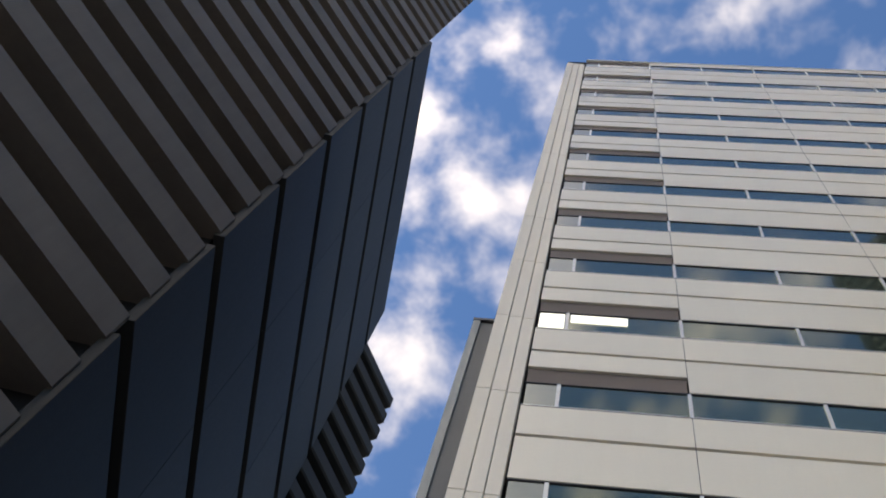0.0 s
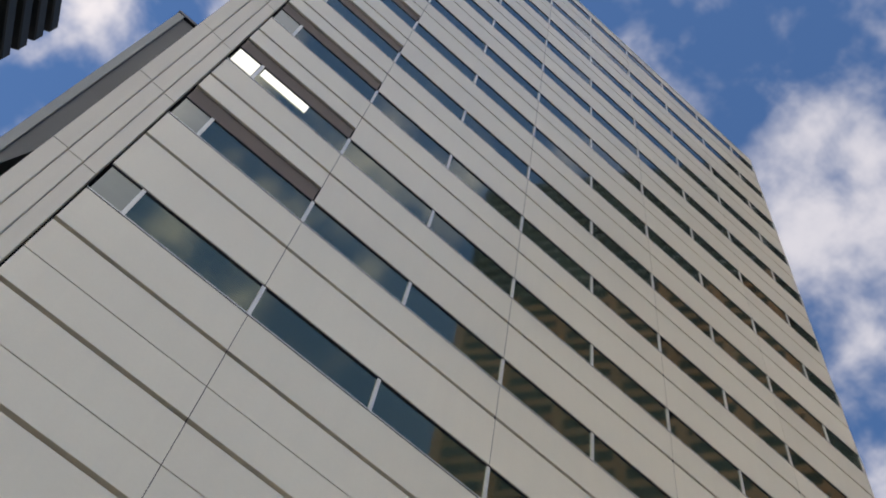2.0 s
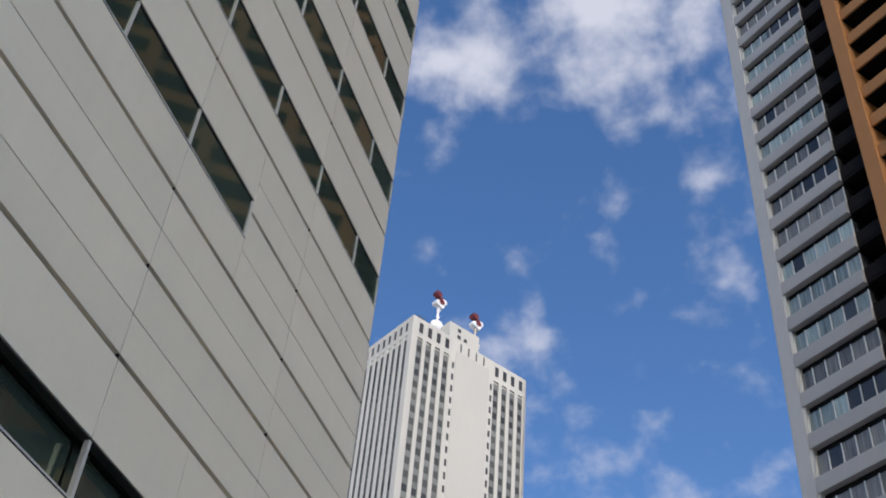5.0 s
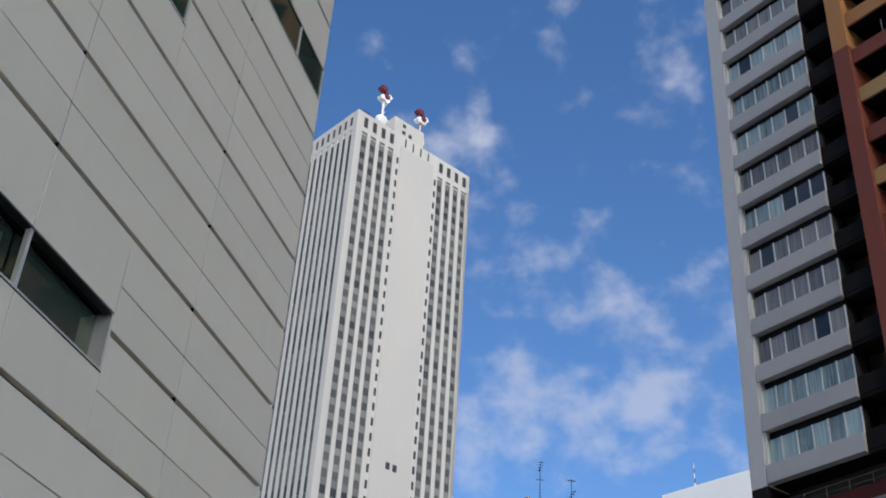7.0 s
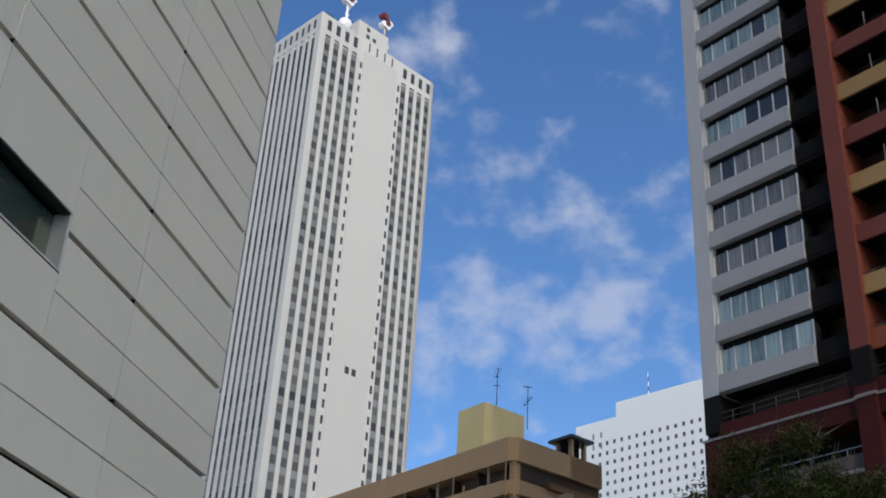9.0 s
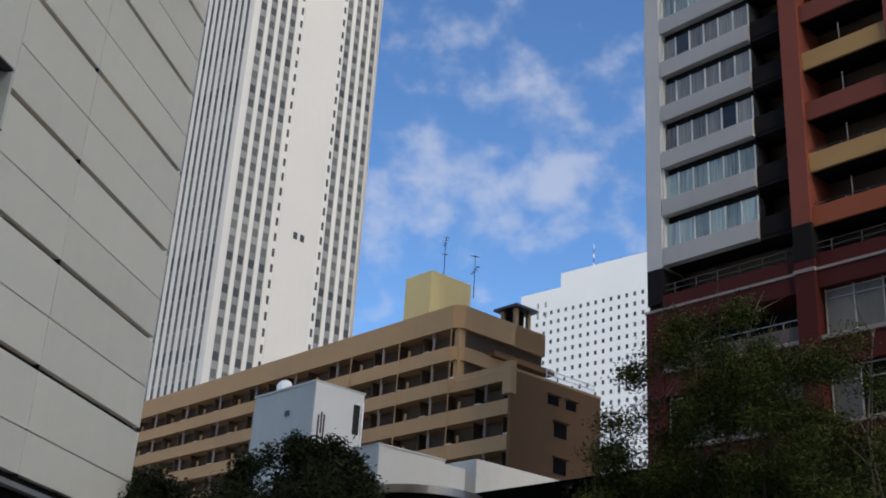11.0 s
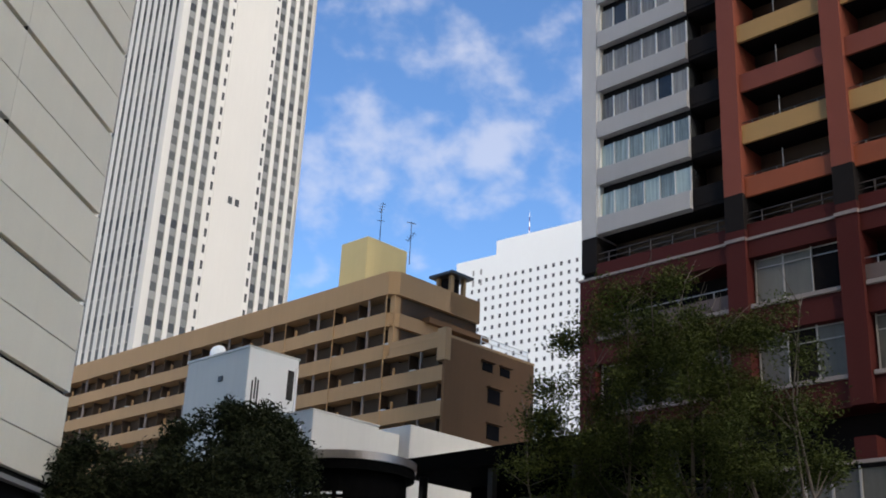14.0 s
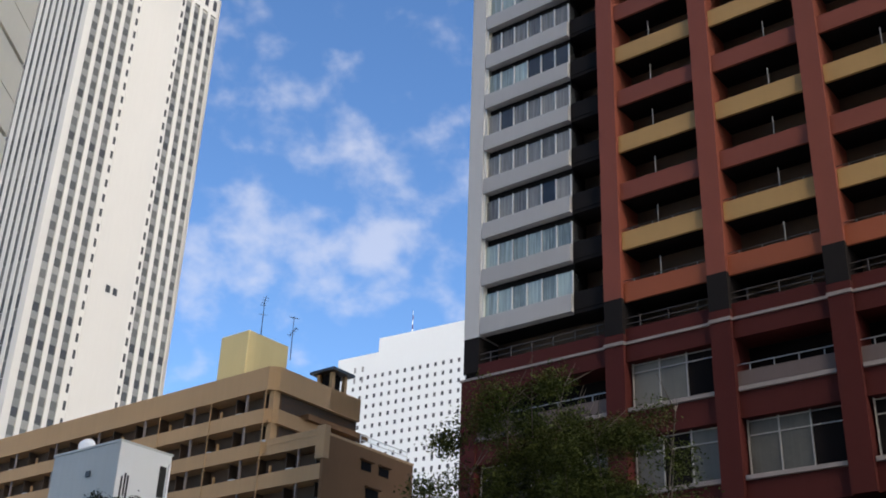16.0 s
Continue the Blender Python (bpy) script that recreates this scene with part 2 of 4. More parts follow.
def add_prism(bm, outline, z0, z1):
    """An upright block on a closed outline of (x, y), counter-clockwise."""
    low = [bm.verts.new((x, y, z0)) for x, y in outline]
    top = [bm.verts.new((x, y, z1)) for x, y in outline]
    n = len(outline)
    bm.faces.new(low[::-1])
    bm.faces.new(top)
    for i in range(n):
        j = (i + 1) % n
        bm.faces.new((low[i], low[j], top[j], top[i]))


def add_tube(bm, a, b, ra, rb, sides=7):
    a, b = Vector(a), Vector(b)
    d = (b - a).normalized()
    s = d.orthogonal().normalized()
    w = d.cross(s)
    rings = []
    for p, r in ((a, ra), (b, rb)):
        rings.append([bm.verts.new(p + r * (math.cos(k * math.tau / sides) * s + math.sin(k * math.tau / sides) * w)) for k in range(sides)])
    for k in range(sides):
        j = (k + 1) % sides
        bm.faces.new((rings[0][k], rings[0][j], rings[1][j], rings[1][k]))
    bm.faces.new(rings[0][::-1])
    bm.faces.new(rings[1])


def part(name, bm, material, parent, label=""):
    me = bpy.data.meshes.new(name)
    bm.to_mesh(me)
    bm.free()
    me.materials.append(material)
    ob = new(name, me)
    ob.parent = parent
    if label:
        ob["label"] = label
    return ob


def box_part(name, dims, material, parent, label="", edge=0.0):
    bm = bmesh.new()
    add_box(bm, *dims)
    if edge:
        bmesh.ops.bevel(bm, geom=bm.edges[:], offset=edge, segments=1, affect="EDGES")
    return part(name, bm, material, parent, label)


SHARED = {}


def piece(name, size, at, material, parent, edge=0.0):
    """A block of that size with its lower front left corner at a place; alike pieces share one mesh."""
    key = (name, tuple(round(s, 3) for s in size), material.name)
    if key not in SHARED:
        bm = bmesh.new()
        add_box(bm, 0, size[0], 0, size[1], 0, size[2])
        if edge:
            bmesh.ops.bevel(bm, geom=bm.edges[:], offset=edge, segments=1, affect="EDGES")
        me = bpy.data.meshes.new(name)
        bm.to_mesh(me)
        bm.free()
        me.materials.append(material)
        SHARED[key] = me
    ob = new(name, SHARED[key])
    ob.parent = parent
    ob.location = Vector(at) - parent.location if parent.type == "MESH" else Vector(at)
    return ob


def thing(name, x, y, ang, label, category, group="", kind="", z=0.0):
    ob = new(name)
    ob.matrix_world = pose(x, y, z, 0, 0, ang)
    return tagged(ob, label, category, group, kind)


# ---- ground ----
gbm = bmesh.new()
add_box(gbm, -2500, 2500, -2500, 2500, -0.5, 0.0)
tagged(part("ground", gbm, M["ground"], None), "grey city ground of paving and streets", "ground", kind="structure")


# ---- office building with beige panels, beside the camera ----
def office_building():
    b = thing("office_building", 0, 10, 0, "tall office building clad in beige metal panels with window bands", "building")
    left, right, foot, top = -1.35, 21.85, 4.98, 62.9
    pitch, seam, win, win_h = 3.917, 16.62, 18.46, 1.08
    joints = [left, 1.92, 7.13, 12.33, 17.53, right]
    deep = 0.14
    box_part("core", (left, right, 0.75, 22, foot, top - 0.3), M["room"], b, "dim office interior behind the glass")
    # black wall and soffit carry the shade under the building in their colour
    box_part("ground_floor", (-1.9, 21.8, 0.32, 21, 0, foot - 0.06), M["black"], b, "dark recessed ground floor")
    box_part("roof", (left - 0.9, right, 0.3, 22, top - 0.3, top), M["pilaster"], b)
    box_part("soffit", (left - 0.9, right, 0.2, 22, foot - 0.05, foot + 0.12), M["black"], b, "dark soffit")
    box_part("soffit_edge", (left - 0.9, right, 0.01, 0.19, foot - 0.11, foot - 0.02), M["slab"], b, "thin grey metal edge strip")
    box_part("side_wall", (right - 0.12, right, 0.15, 22, foot, top - 0.3), M["pilaster"], b)

    def has_windows(r, c):
        if r >= 1:
            return True
        if r == 0:
            return c <= 3
        return r == -2 and c <= 3

    def panel(x0, x1, z0, z1, gap_low, gap_high):
        if z1 <= foot or z0 >= top:
            return
        z0, z1 = max(z0, foot), min(z1, top)
        lo, hi = z0 + gap_low, z1 - gap_high
        if hi - lo < 0.05:
            return
        piece("panel", (x1 - x0 - 0.012, deep, hi - lo), (x0 + 0.006, 0, lo), M["panel"], b, 0.004)

    thick, thin = 0.115, 0.024
    for r in range(-3, 12):
        base = seam + pitch * r
        wb, wt = win + pitch * r - win_h / 2, win + pitch * r + win_h / 2
        # backing behind the panels of the storey, open at the windows
        for c in range(5):
            x0, x1 = joints[c], joints[c + 1]
            if has_windows(r, c) and wt < top - 0.5:
                cut = 14.95 if r in (0, -2) and c == 3 else None
                end = x1 if cut is None else cut
                slot = wt + 0.72 if (c == 0 and r >= 1) else wt
                panel(x0, end, base, wb, thick, 0.02)
                panel(x0, end, slot, base + pitch, 0.02, 0.0)
                box_part("backing", (x0, end, deep + 0.004, 0.3, max(base, foot), wb - 0.02), M["joint"], b)
                box_part("backing", (x0, end, deep + 0.004, 0.3, slot + 0.02, min(base + pitch, top - 0.4)), M["joint"], b)
                if slot > wt:
                    # flat brown strip in place of a deeper recess's dark underside
                    box_part("vent_slot", (x0 + 0.02, end - 0.02, 0.06, 0.3, wt, slot + 0.02), M["soffit"], b, "flat brown strip standing for the dark soffit above the window")
                # panes and mullions
                edges = {0: [left, -0.66, 1.92], 1: [1.92, 4.53, 7.13], 2: [7.13, 9.73, 12.33], 3: [12.33, 14.93, 17.53], 4: [17.53, 20.13, right]}[c]
                first = None
                for i in range(2):
                    e0, e1 = edges[i], edges[i + 1]
                    if e0 >= end - 0.1:
                        continue
                    e1 = min(e1, end)
                    pane = piece("window", (e1 - e0 - 0.08, 0.03, wt - wb - 0.09), (e0 + 0.04, 0.30 if r == -2 else 0.035, wb + 0.045), M["paleglass" if c == 0 and i == 0 and r >= 0 else "glass"], b)
                    first = first or pane
                    piece("mullion", (0.075, 0.09, wt - wb - 0.06), (e1 - 0.037, 0.006, wb + 0.03), M["frame"], pane)
                piece("window_sill", (end - x0, 0.16, 0.04), (x0, 0.004, wb), M["frame"], first)
                # thin dark strip that paints the shadow line below the sill
                piece("drip_edge", (end - x0, 0.05, 0.03), (x0, -0.003, wb - 0.034), M["joint"], first)
                piece("window_head", (end - x0, 0.16, 0.022), (x0, 0.01, wt - 0.022), M["darkframe"], first)
                if cut is not None:
                    piece("jamb", (0.05, 0.3, wt - wb), (cut - 0.05, 0.01, wb), M["frame"], first)
                    x0 = cut
                else:
                    continue
            lows = [base, base + 0.95, base + 1.98, base + 2.93, base + pitch]
            gaps = [thick, thin, thick, thin]
            for k in range(4):
                panel(x0, x1, lows[k], lows[k + 1], gaps[k], 0.0)
            z0, z1 = max(base, foot), min(base + pitch, top - 0.4)
            if z1 > z0:
                box_part("backing", (x0, x1, deep + 0.004, 0.3, z0, z1), M["joint"], b)
    # dark sealant in the upright joints
    for x in joints[1:-1]:
        box_part("joint_strip", (x - 0.0055, x + 0.0055, 0.008, 0.135, foot, top), M["joint"], b)
    # white panes before the corner window of one storey, glowing by themselves
    lit_low = win + 2 * pitch - win_h / 2
    for x0, x1, z0, z1 in ((left + 0.06, -0.72, 0.12, 0.95), (-0.58, 0.72, 0.5, 0.95)):
        box_part("lit_pane", (x0, x1, 0.012, 0.03, lit_low + z0, lit_low + z1), M["lit"], b, "white window pane that glows by itself")
    # pilaster of three strips at the street corner
    for i in range(3):
        x0 = left - 0.93 + i * 0.31
        for r in range(-3, 12):
            z0 = 14.42 + pitch * r
            z1 = z0 + pitch
            z0, z1 = max(z0, foot), min(z1, top + 0.25)
            if z1 - z0 > 0.2:
                piece("pilaster_strip", (0.30 if i < 2 else 0.27, 0.3, z1 - z0 - 0.02), (x0, -0.10 + 0.03 * i, z0), M["pilaster"], b, 0.012)
    box_part("pilaster_core", (left - 0.9, left - 0.02, 0.12, 22, foot, top + 0.1), M["joint"], b)
    box_part("coping", (left, right, -0.03, 0.4, top, top + 0.12), M["frame"], b)
    # pale jambs where the window bands turn the far corner
    for r in range(1, 11):
        wb = win + pitch * r - win_h / 2
        piece("corner_jamb", (0.06, 0.2, win_h), (right + 0.004, 0.02, wb), M["frame"], b)
    return b


office_building()


def wall_lamp():
    w = thing("wall_lamp", 19.3, 10.32, 0, "white globe wall lamp under a dark soffit", "lamp", z=4.27)
    bm = bmesh.new()
    bmesh.ops.create_uvsphere(bm, u_segments=16, v_segments=10, radius=0.17, matrix=Matrix.Translation((0, -0.24, 0)))
    part("globe", bm, M["whitepaint"], w)
    bm = bmesh.new()
    add_tube(bm, (0, 0, 0), (0, -0.1, 0), 0.05, 0.05)
    part("bracket", bm, M["steel"], w)


wall_lamp()



# ---- grey concrete block behind it ----
def rear_block():
    b = thing("rear_building", 0, 10, 0, "grey concrete wall block with a dark open base beside the office", "building")
    bm = bmesh.new()
    add_box(bm, -3.62, -2.45, 3.3, 21, 20.0, 33.8)
    for v in bm.verts:
        if v.co.z < 21 and v.co.y < 4:
            v.co.z = 20.0 if v.co.x < -3 else 26.5
    part("wall", bm, M["slab"], b)
    box_part("edge_strip", (-3.66, -3.45, 3.22, 3.30, 20, 33.85), M["boxgrey"], b)
    # black boxes stand for the shade below and behind the grey wall
    box_part("base", (-3.4, -2.45, 4.2, 21, 19.99, 33), M["black"], b, "recess with its shade painted black")
    box_part("base", (-3.6, -2.45, 3.34, 21, 0, 19.98), M["black"], b, "base with its shade painted black")
    box_part("coping", (-3.68, -2.45, 3.2, 21, 33.8, 33.95), M["darkframe"], b)


rear_block()


# ---- dark striped tower across the side street ----
def dark_tower():
    b = thing("striped_tower", -14.45, 13.85, 55.5, "dark tower with grey spandrel bands and recessed window bands", "building")
    gap, pitch = 32.85, 4.33
    # unseen length and height are added to keep sun off the walls opposite
    box_part("core", (-72, -1.2, 1.2, 34, 0, 238), M["recess"], b, "dark recessed window bands")
    storey, band_low = 3.5, 28.25
    for i in range(-7, 59):
        z = band_low + storey * i
        bm = bmesh.new() if ("spandrel_band", 0) not in SHARED else None
        if bm:
            add_prism(bm, [(-72, 0), (-0.12, 0), (-0.02, 0.1), (-0.02, 1.6), (-72, 1.6)], 0, 1.78)
            me = bpy.data.meshes.new("spandrel_band")
            bm.to_mesh(me)
            bm.free()
            me.materials.append(M["band"])
            SHARED[("spandrel_band", 0)] = me
        ob = new("spandrel_band", SHARED[("spandrel_band", 0)])
        ob.parent = b
        ob.location = (0, 0, z)
    # side wing along the side street: slate panels two storeys high with dark gaps
    w = thing("side_wing", -14.3, 14.0, 99.5, "slate panelled side wing of the dark tower", "building")
    box_part("core", (0.2, 23.4, 0.55, 22, 0, 93), M["black"], w)
    for i in range(-3, 8):
        z = gap + 2 * pitch * i + 0.5
        h = min(7.6, 94.2 - z)
        if h < 0.5 or z < 0:
            continue
        for x0, x1 in ((-0.12, 7.6), (7.6, 15.6), (15.6, 23.6)):
            piece("panel", (x1 - x0 - 0.015, 0.45, h), (x0, 0, z), M["bluepanel"], w, 0.02)
    # finned end block
    f = thing("finned_block", -18.2, 37.3, 65.9, "dark block wrapped in horizontal metal fins", "building")
    box_part("core", (-1.5, 5.0, 0.7, 14, 0, 84.4), M["black"], f)
    for i in range(31):
        z = 84.55 - 2.72 * i
        piece("fin", (6.9, 14, 1.45), (-1.5, 0, z), M["bluepanel"], f, 0.12)


dark_tower()


# ---- apartment tower ----
def apartment_tower():
    b = thing("apartment_tower", 62.0, -0.65, -128.5, "apartment tower with red columns, sand balconies and grey window bands", "building")
    n0, pitch, floors = 26.5, 3.065, 45
    top = n0 + pitch * floors + 1.0
    ncol = 6
    colx = [9.48 + 5.93 * k for k in range(ncol + 1)]
    end = colx[-1] + 1.05
    # the shade behind the balconies is put into this core's brown
    box_part("core", (0.5, end - 0.3, 1.9, 22, 24.4, top - 0.6), M["balconyback"], b, "core coloured dark for the shaded rooms behind the balconies")
    box_part("edge_column", (0, 1.06, 0, 20, n0 - 0.1, top), M["aptcol"], b, "pale grey edge column")
    box_part("edge_trim", (1.06, 1.22, 0.12, 0.5, n0, top), M["frame"], b)
    box_part("edge_base", (0, 1.06, 0.02, 20, 24.3, n0 - 0.1), M["aptblack"], b)
    # black back paints the shadow gap above each window band
    box_part("window_bay_back", (1.06, 7.2, 0.55, 1.9, n0, top - 1), M["aptblack"], b)
    box_part("roof_cap", (0, end, 0, 22, top - 0.6, top), M["aptblack"], b, "dark roof edge")
    for n in range(floors):
        z = n0 + pitch * n
        piece("spandrel", (6.2, 0.5, 1.06), (1.1, 0.0, z), M["aptgrey"], b, 0.02)
        hung = ("curtain", "greycurtain", "curtain", "greycurtain", "greycurtain", "curtain")[(n * 5 + n // 4) % 6]
        bare = (9, 9, 4, 9, 1)[n % 5]
        for i in range(6):
            m = M["darkpane"] if i == bare or (n % 6 == 5 and i > 2) else M[hung]
            pane = piece("window", (0.98, 0.04, 1.5), (1.15 + i * 1.02, 0.34, z + 1.08), m, b)
            piece("window_post", (0.06, 0.10, 1.52), (1.10 + (i + 1) * 1.02 - 0.03, 0.26, z + 1.07), M["frame"], pane)
        piece("return_pane", (0.05, 1.0, 1.45), (7.24, 0.4, z + 1.1), M["darkpane"], b)
        corner = piece("corner_balcony", (2.2, 1.6, 0.2), (7.3, 0.25, z - 0.1), M["aptblack"], b)
        piece("parapet", (2.2, 0.15, 1.05), (7.32, 0.22, z + 0.12), M["aptblack"], corner)
    for k, x in enumerate(colx):
        box_part("column", (x, x + 1.06, -0.25, 1.9, 26.1, 51.95), M["red"], b)
        box_part("column", (x, x + 1.06, -0.25, 1.9, 51.95, 126.6), M["tanorange"], b)
        box_part("column", (x, x + 1.06, -0.25, 1.9, 126.6, top - 0.6), M["aptblack"], b)
        box_part("column_foot", (x - 0.01, x + 1.07, -0.26, 1.9, 24.4, 26.4), M["aptblack"], b)
    box_part("crown_trim", (9.1, 9.4, -0.3, 0.3, 126.6, top - 0.6), M["frame"], b)
    for k in range(ncol):
        x0, x1 = colx[k] + 1.06, colx[k + 1]
        for i in range(-1, floors):
            zt = 30.34 + 3.04 * i
            if zt > top - 1:
                break
            m = M["orange"] if i == -1 else M["aptblack"] if zt > 127 else M["tanorange"] if zt > 53 else (M["sand"] if i % 2 == 0 else M["red"])
            # near-black floor paints the shade seen under each balcony
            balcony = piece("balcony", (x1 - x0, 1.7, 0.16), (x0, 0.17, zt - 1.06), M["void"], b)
            piece("parapet", (x1 - x0, 0.16, 1.08), (x0, 0.0, zt - 1.08), m, balcony, 0.015)
            if zt > 127:
                piece("hand_rail", (x1 - x0, 0.08, 0.16), (x0, -0.02, zt), M["frame"], balcony)
            if zt < 60 and k < 4:
                piece("balcony_screen", (0.04, 0.9, 1.3), (x0 + (2.9 if (i + k) % 3 else 0.35), 0.7, zt - 0.9), M["slab"], balcony)
                piece("divider", (0.05, 0.06, 1.35), (x0 + (x1 - x0) * (0.6 if k else 0.42), 0.32, zt - 0.1), M["slab"], balcony)
                if i < 1:
                    piece("hand_rail", (x1 - x0, 0.03, 0.03), (x0, 0.06, zt + 0.16), M["rail"], balcony)
                    for q in range(4):
                        piece("rail_post", (0.035, 0.035, 0.17), (x0 + (q + 0.5) * (x1 - x0) / 4, 0.06, zt - 0.01), M["slab"], balcony)
                piece("balcony_door", (1.7, 0.05, 1.75), (x0 + 0.5, 1.82, zt - 0.85), M["homeglass"], balcony)
                piece("balcony_door", (1.7, 0.05, 1.75), (x0 + 2.7, 1.82, zt - 0.85), M["homeglass"], balcony)
    # open storey with railings between tower and podium
    rail_x = [1.1] + [c + 1.06 for c in colx]
    rail_e = [colx[0]] + colx[1:] + [end]
    for x0, x1 in zip(rail_x[:-1], rail_e[:-1]):
        for h in (0.62, 0.95):
            piece("rail", (x1 - x0, 0.035, 0.035), (x0, 0.15, 24.4 + h), M["rail"], b)
        steps = max(2, round((x1 - x0) / 1.4))
        for s in range(steps):
            piece("rail_post", (0.05, 0.05, 0.95), (x0 + (s + 0.5) * (x1 - x0) / steps, 0.12, 24.45), M["rail"], b)
    return b


apartment_tower()


def podium():
    b = thing("podium", 62.0, -0.65, -128.5, "maroon tiled podium of the apartment tower with white-framed windows", "building")
    colx = [9.48 + 5.93 * k for k in range(7)]
    end = colx[-1] + 1.06
    # near-black core paints the deep shade under the overhang and behind the balconies
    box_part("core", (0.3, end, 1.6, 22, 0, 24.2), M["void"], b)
    box_part("cornice", (-0.1, end, -0.16, 21, 23.78, 23.92), M["ledge"], b, "pale cornice ledge")
    box_part("terrace_parapet", (1.06, end, 0.02, 0.2, 23.92, 24.72), M["maroon"], b, "low maroon terrace parapet")
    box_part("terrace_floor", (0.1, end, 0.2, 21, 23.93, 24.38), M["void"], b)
    box_part("upper_wall", (0, end, -0.08, 1.7, 22.85, 23.78), M["maroon"], b)
    box_part("corner_pier", (0, 1.05, -0.12, 20, 12, 23.78), M["maroon"], b)
    for k, x in enumerate(colx):
        box_part("pier", (x, x + 1.1, -0.3, 1.7, 14.6, 23.76), M["maroon"], b)
        box_part("pier_cap", (x - 0.04, x + 1.14, -0.36, -0.17, 23.76, 23.94), M["ledge"], b)
        box_part("pier_block", (x, x + 1.1, -0.28, 0.015, 23.94, 24.38), M["maroon"], b)
    spans = [(1.05, colx[0])] + [(colx[k] + 1.1, colx[k + 1]) for k in range(6)]
    for k, (x0, x1) in enumerate(spans):
        box_part("spandrel_wall", (x0, x1, -0.02, 1.7, 18.85, 20.2), M["maroon"], b)
        box_part("spandrel_wall", (x0, x1, -0.02, 1.7, 14.6, 15.9), M["maroon"], b)
        for r, (z0, z1) in enumerate(((20.35, 22.85), (16.1, 18.85))):
            ledge = piece("window_ledge", (x1 - x0 - 0.1, 0.3, 0.22), (x0 + 0.05, -0.16, z0 - 0.2), M["ledge"], b, 0.02)
            if r == 1 or k in (1, 5):
                w = x1 - x0 - 0.3
                posts = 3 if k else 5
                for p in range(posts + 1):
                    piece("window_post", (0.06, 0.14, z1 - z0 - 0.1), (x0 + 0.12 + p * w / posts, 0.3, z0 + 0.1), M["dullframe"], ledge)
                for h in (0.1, 1.95, z1 - z0 - 0.12):
                    piece("window_rail", (w, 0.12, 0.05), (x0 + 0.15, 0.31, z0 + h), M["dullframe"], ledge)
                for p in range(posts):
                    m = M["blind"] if (p + 2 * k + r) % 3 != 1 else M["void"]
                    piece("window_pane", (w / posts - 0.08, 0.04, z1 - z0 - 0.2), (x0 + 0.2 + p * w / posts, 0.36, z0 + 0.12), m, ledge)
            else:
                piece("balcony_parapet", (x1 - x0, 0.15, 0.72), (x0, 0.02, z0 + 0.1), M["dusky"], ledge)
                piece("rail", (x1 - x0, 0.05, 0.05), (x0, 0.06, z0 + 1.15), M["steel"], ledge)
                for s in range(4):
                    piece("rail_post", (0.05, 0.05, 0.36), (x0 + (s + 0.5) * (x1 - x0) / 4, 0.06, z0 + 0.82), M["steel"], ledge)
    # low glazed front beneath the dark overhang
    f = thing("street_front", 62.0, -0.65, -128.5, "low white-framed glazed shop front under the podium", "shop front")
    box_part("roof", (8, end, -3.1, 0.9, 11.2, 11.4), M["void"], f)
    box_part("fascia", (8, end, -3.2, -3.04, 11.38, 11.53), M["ledge"], f)
    box_part("back_wall", (8, end, 0.6, 1.4, 0, 11.1), M["maroon"], f)
    box_part("terrace_parapet", (11.5, end, -0.42, -0.2, 11.4, 11.95), M["ledge"], f, "pale terrace parapet")
    # bases are cut off at the height where the overhang's shade hides the piers
    for k in range(1, 7):
        box_part("pier_base", (colx[k] + 0.15, colx[k] + 1.15, -0.55, 0.4, 11.41, 13.1), M["maroon"], f, "maroon tiled pier base")
    for s in range(26):
        x = 9.4 + s * 1.24
        piece("window_post", (0.09, 0.14, 11.3), (x, -3.12, 0), M["dullframe"], f)
        piece("window_pane", (1.14, 0.04, 11.2), (x + 0.1, -3.02, 0.1), M["blind"], f)
    for s in range(16):
        x = 12.1 + s * 2.0
        piece("rail_post", (0.05, 0.05, 0.9), (x, -0.5, 11.8), M["steel"], f)


podium()


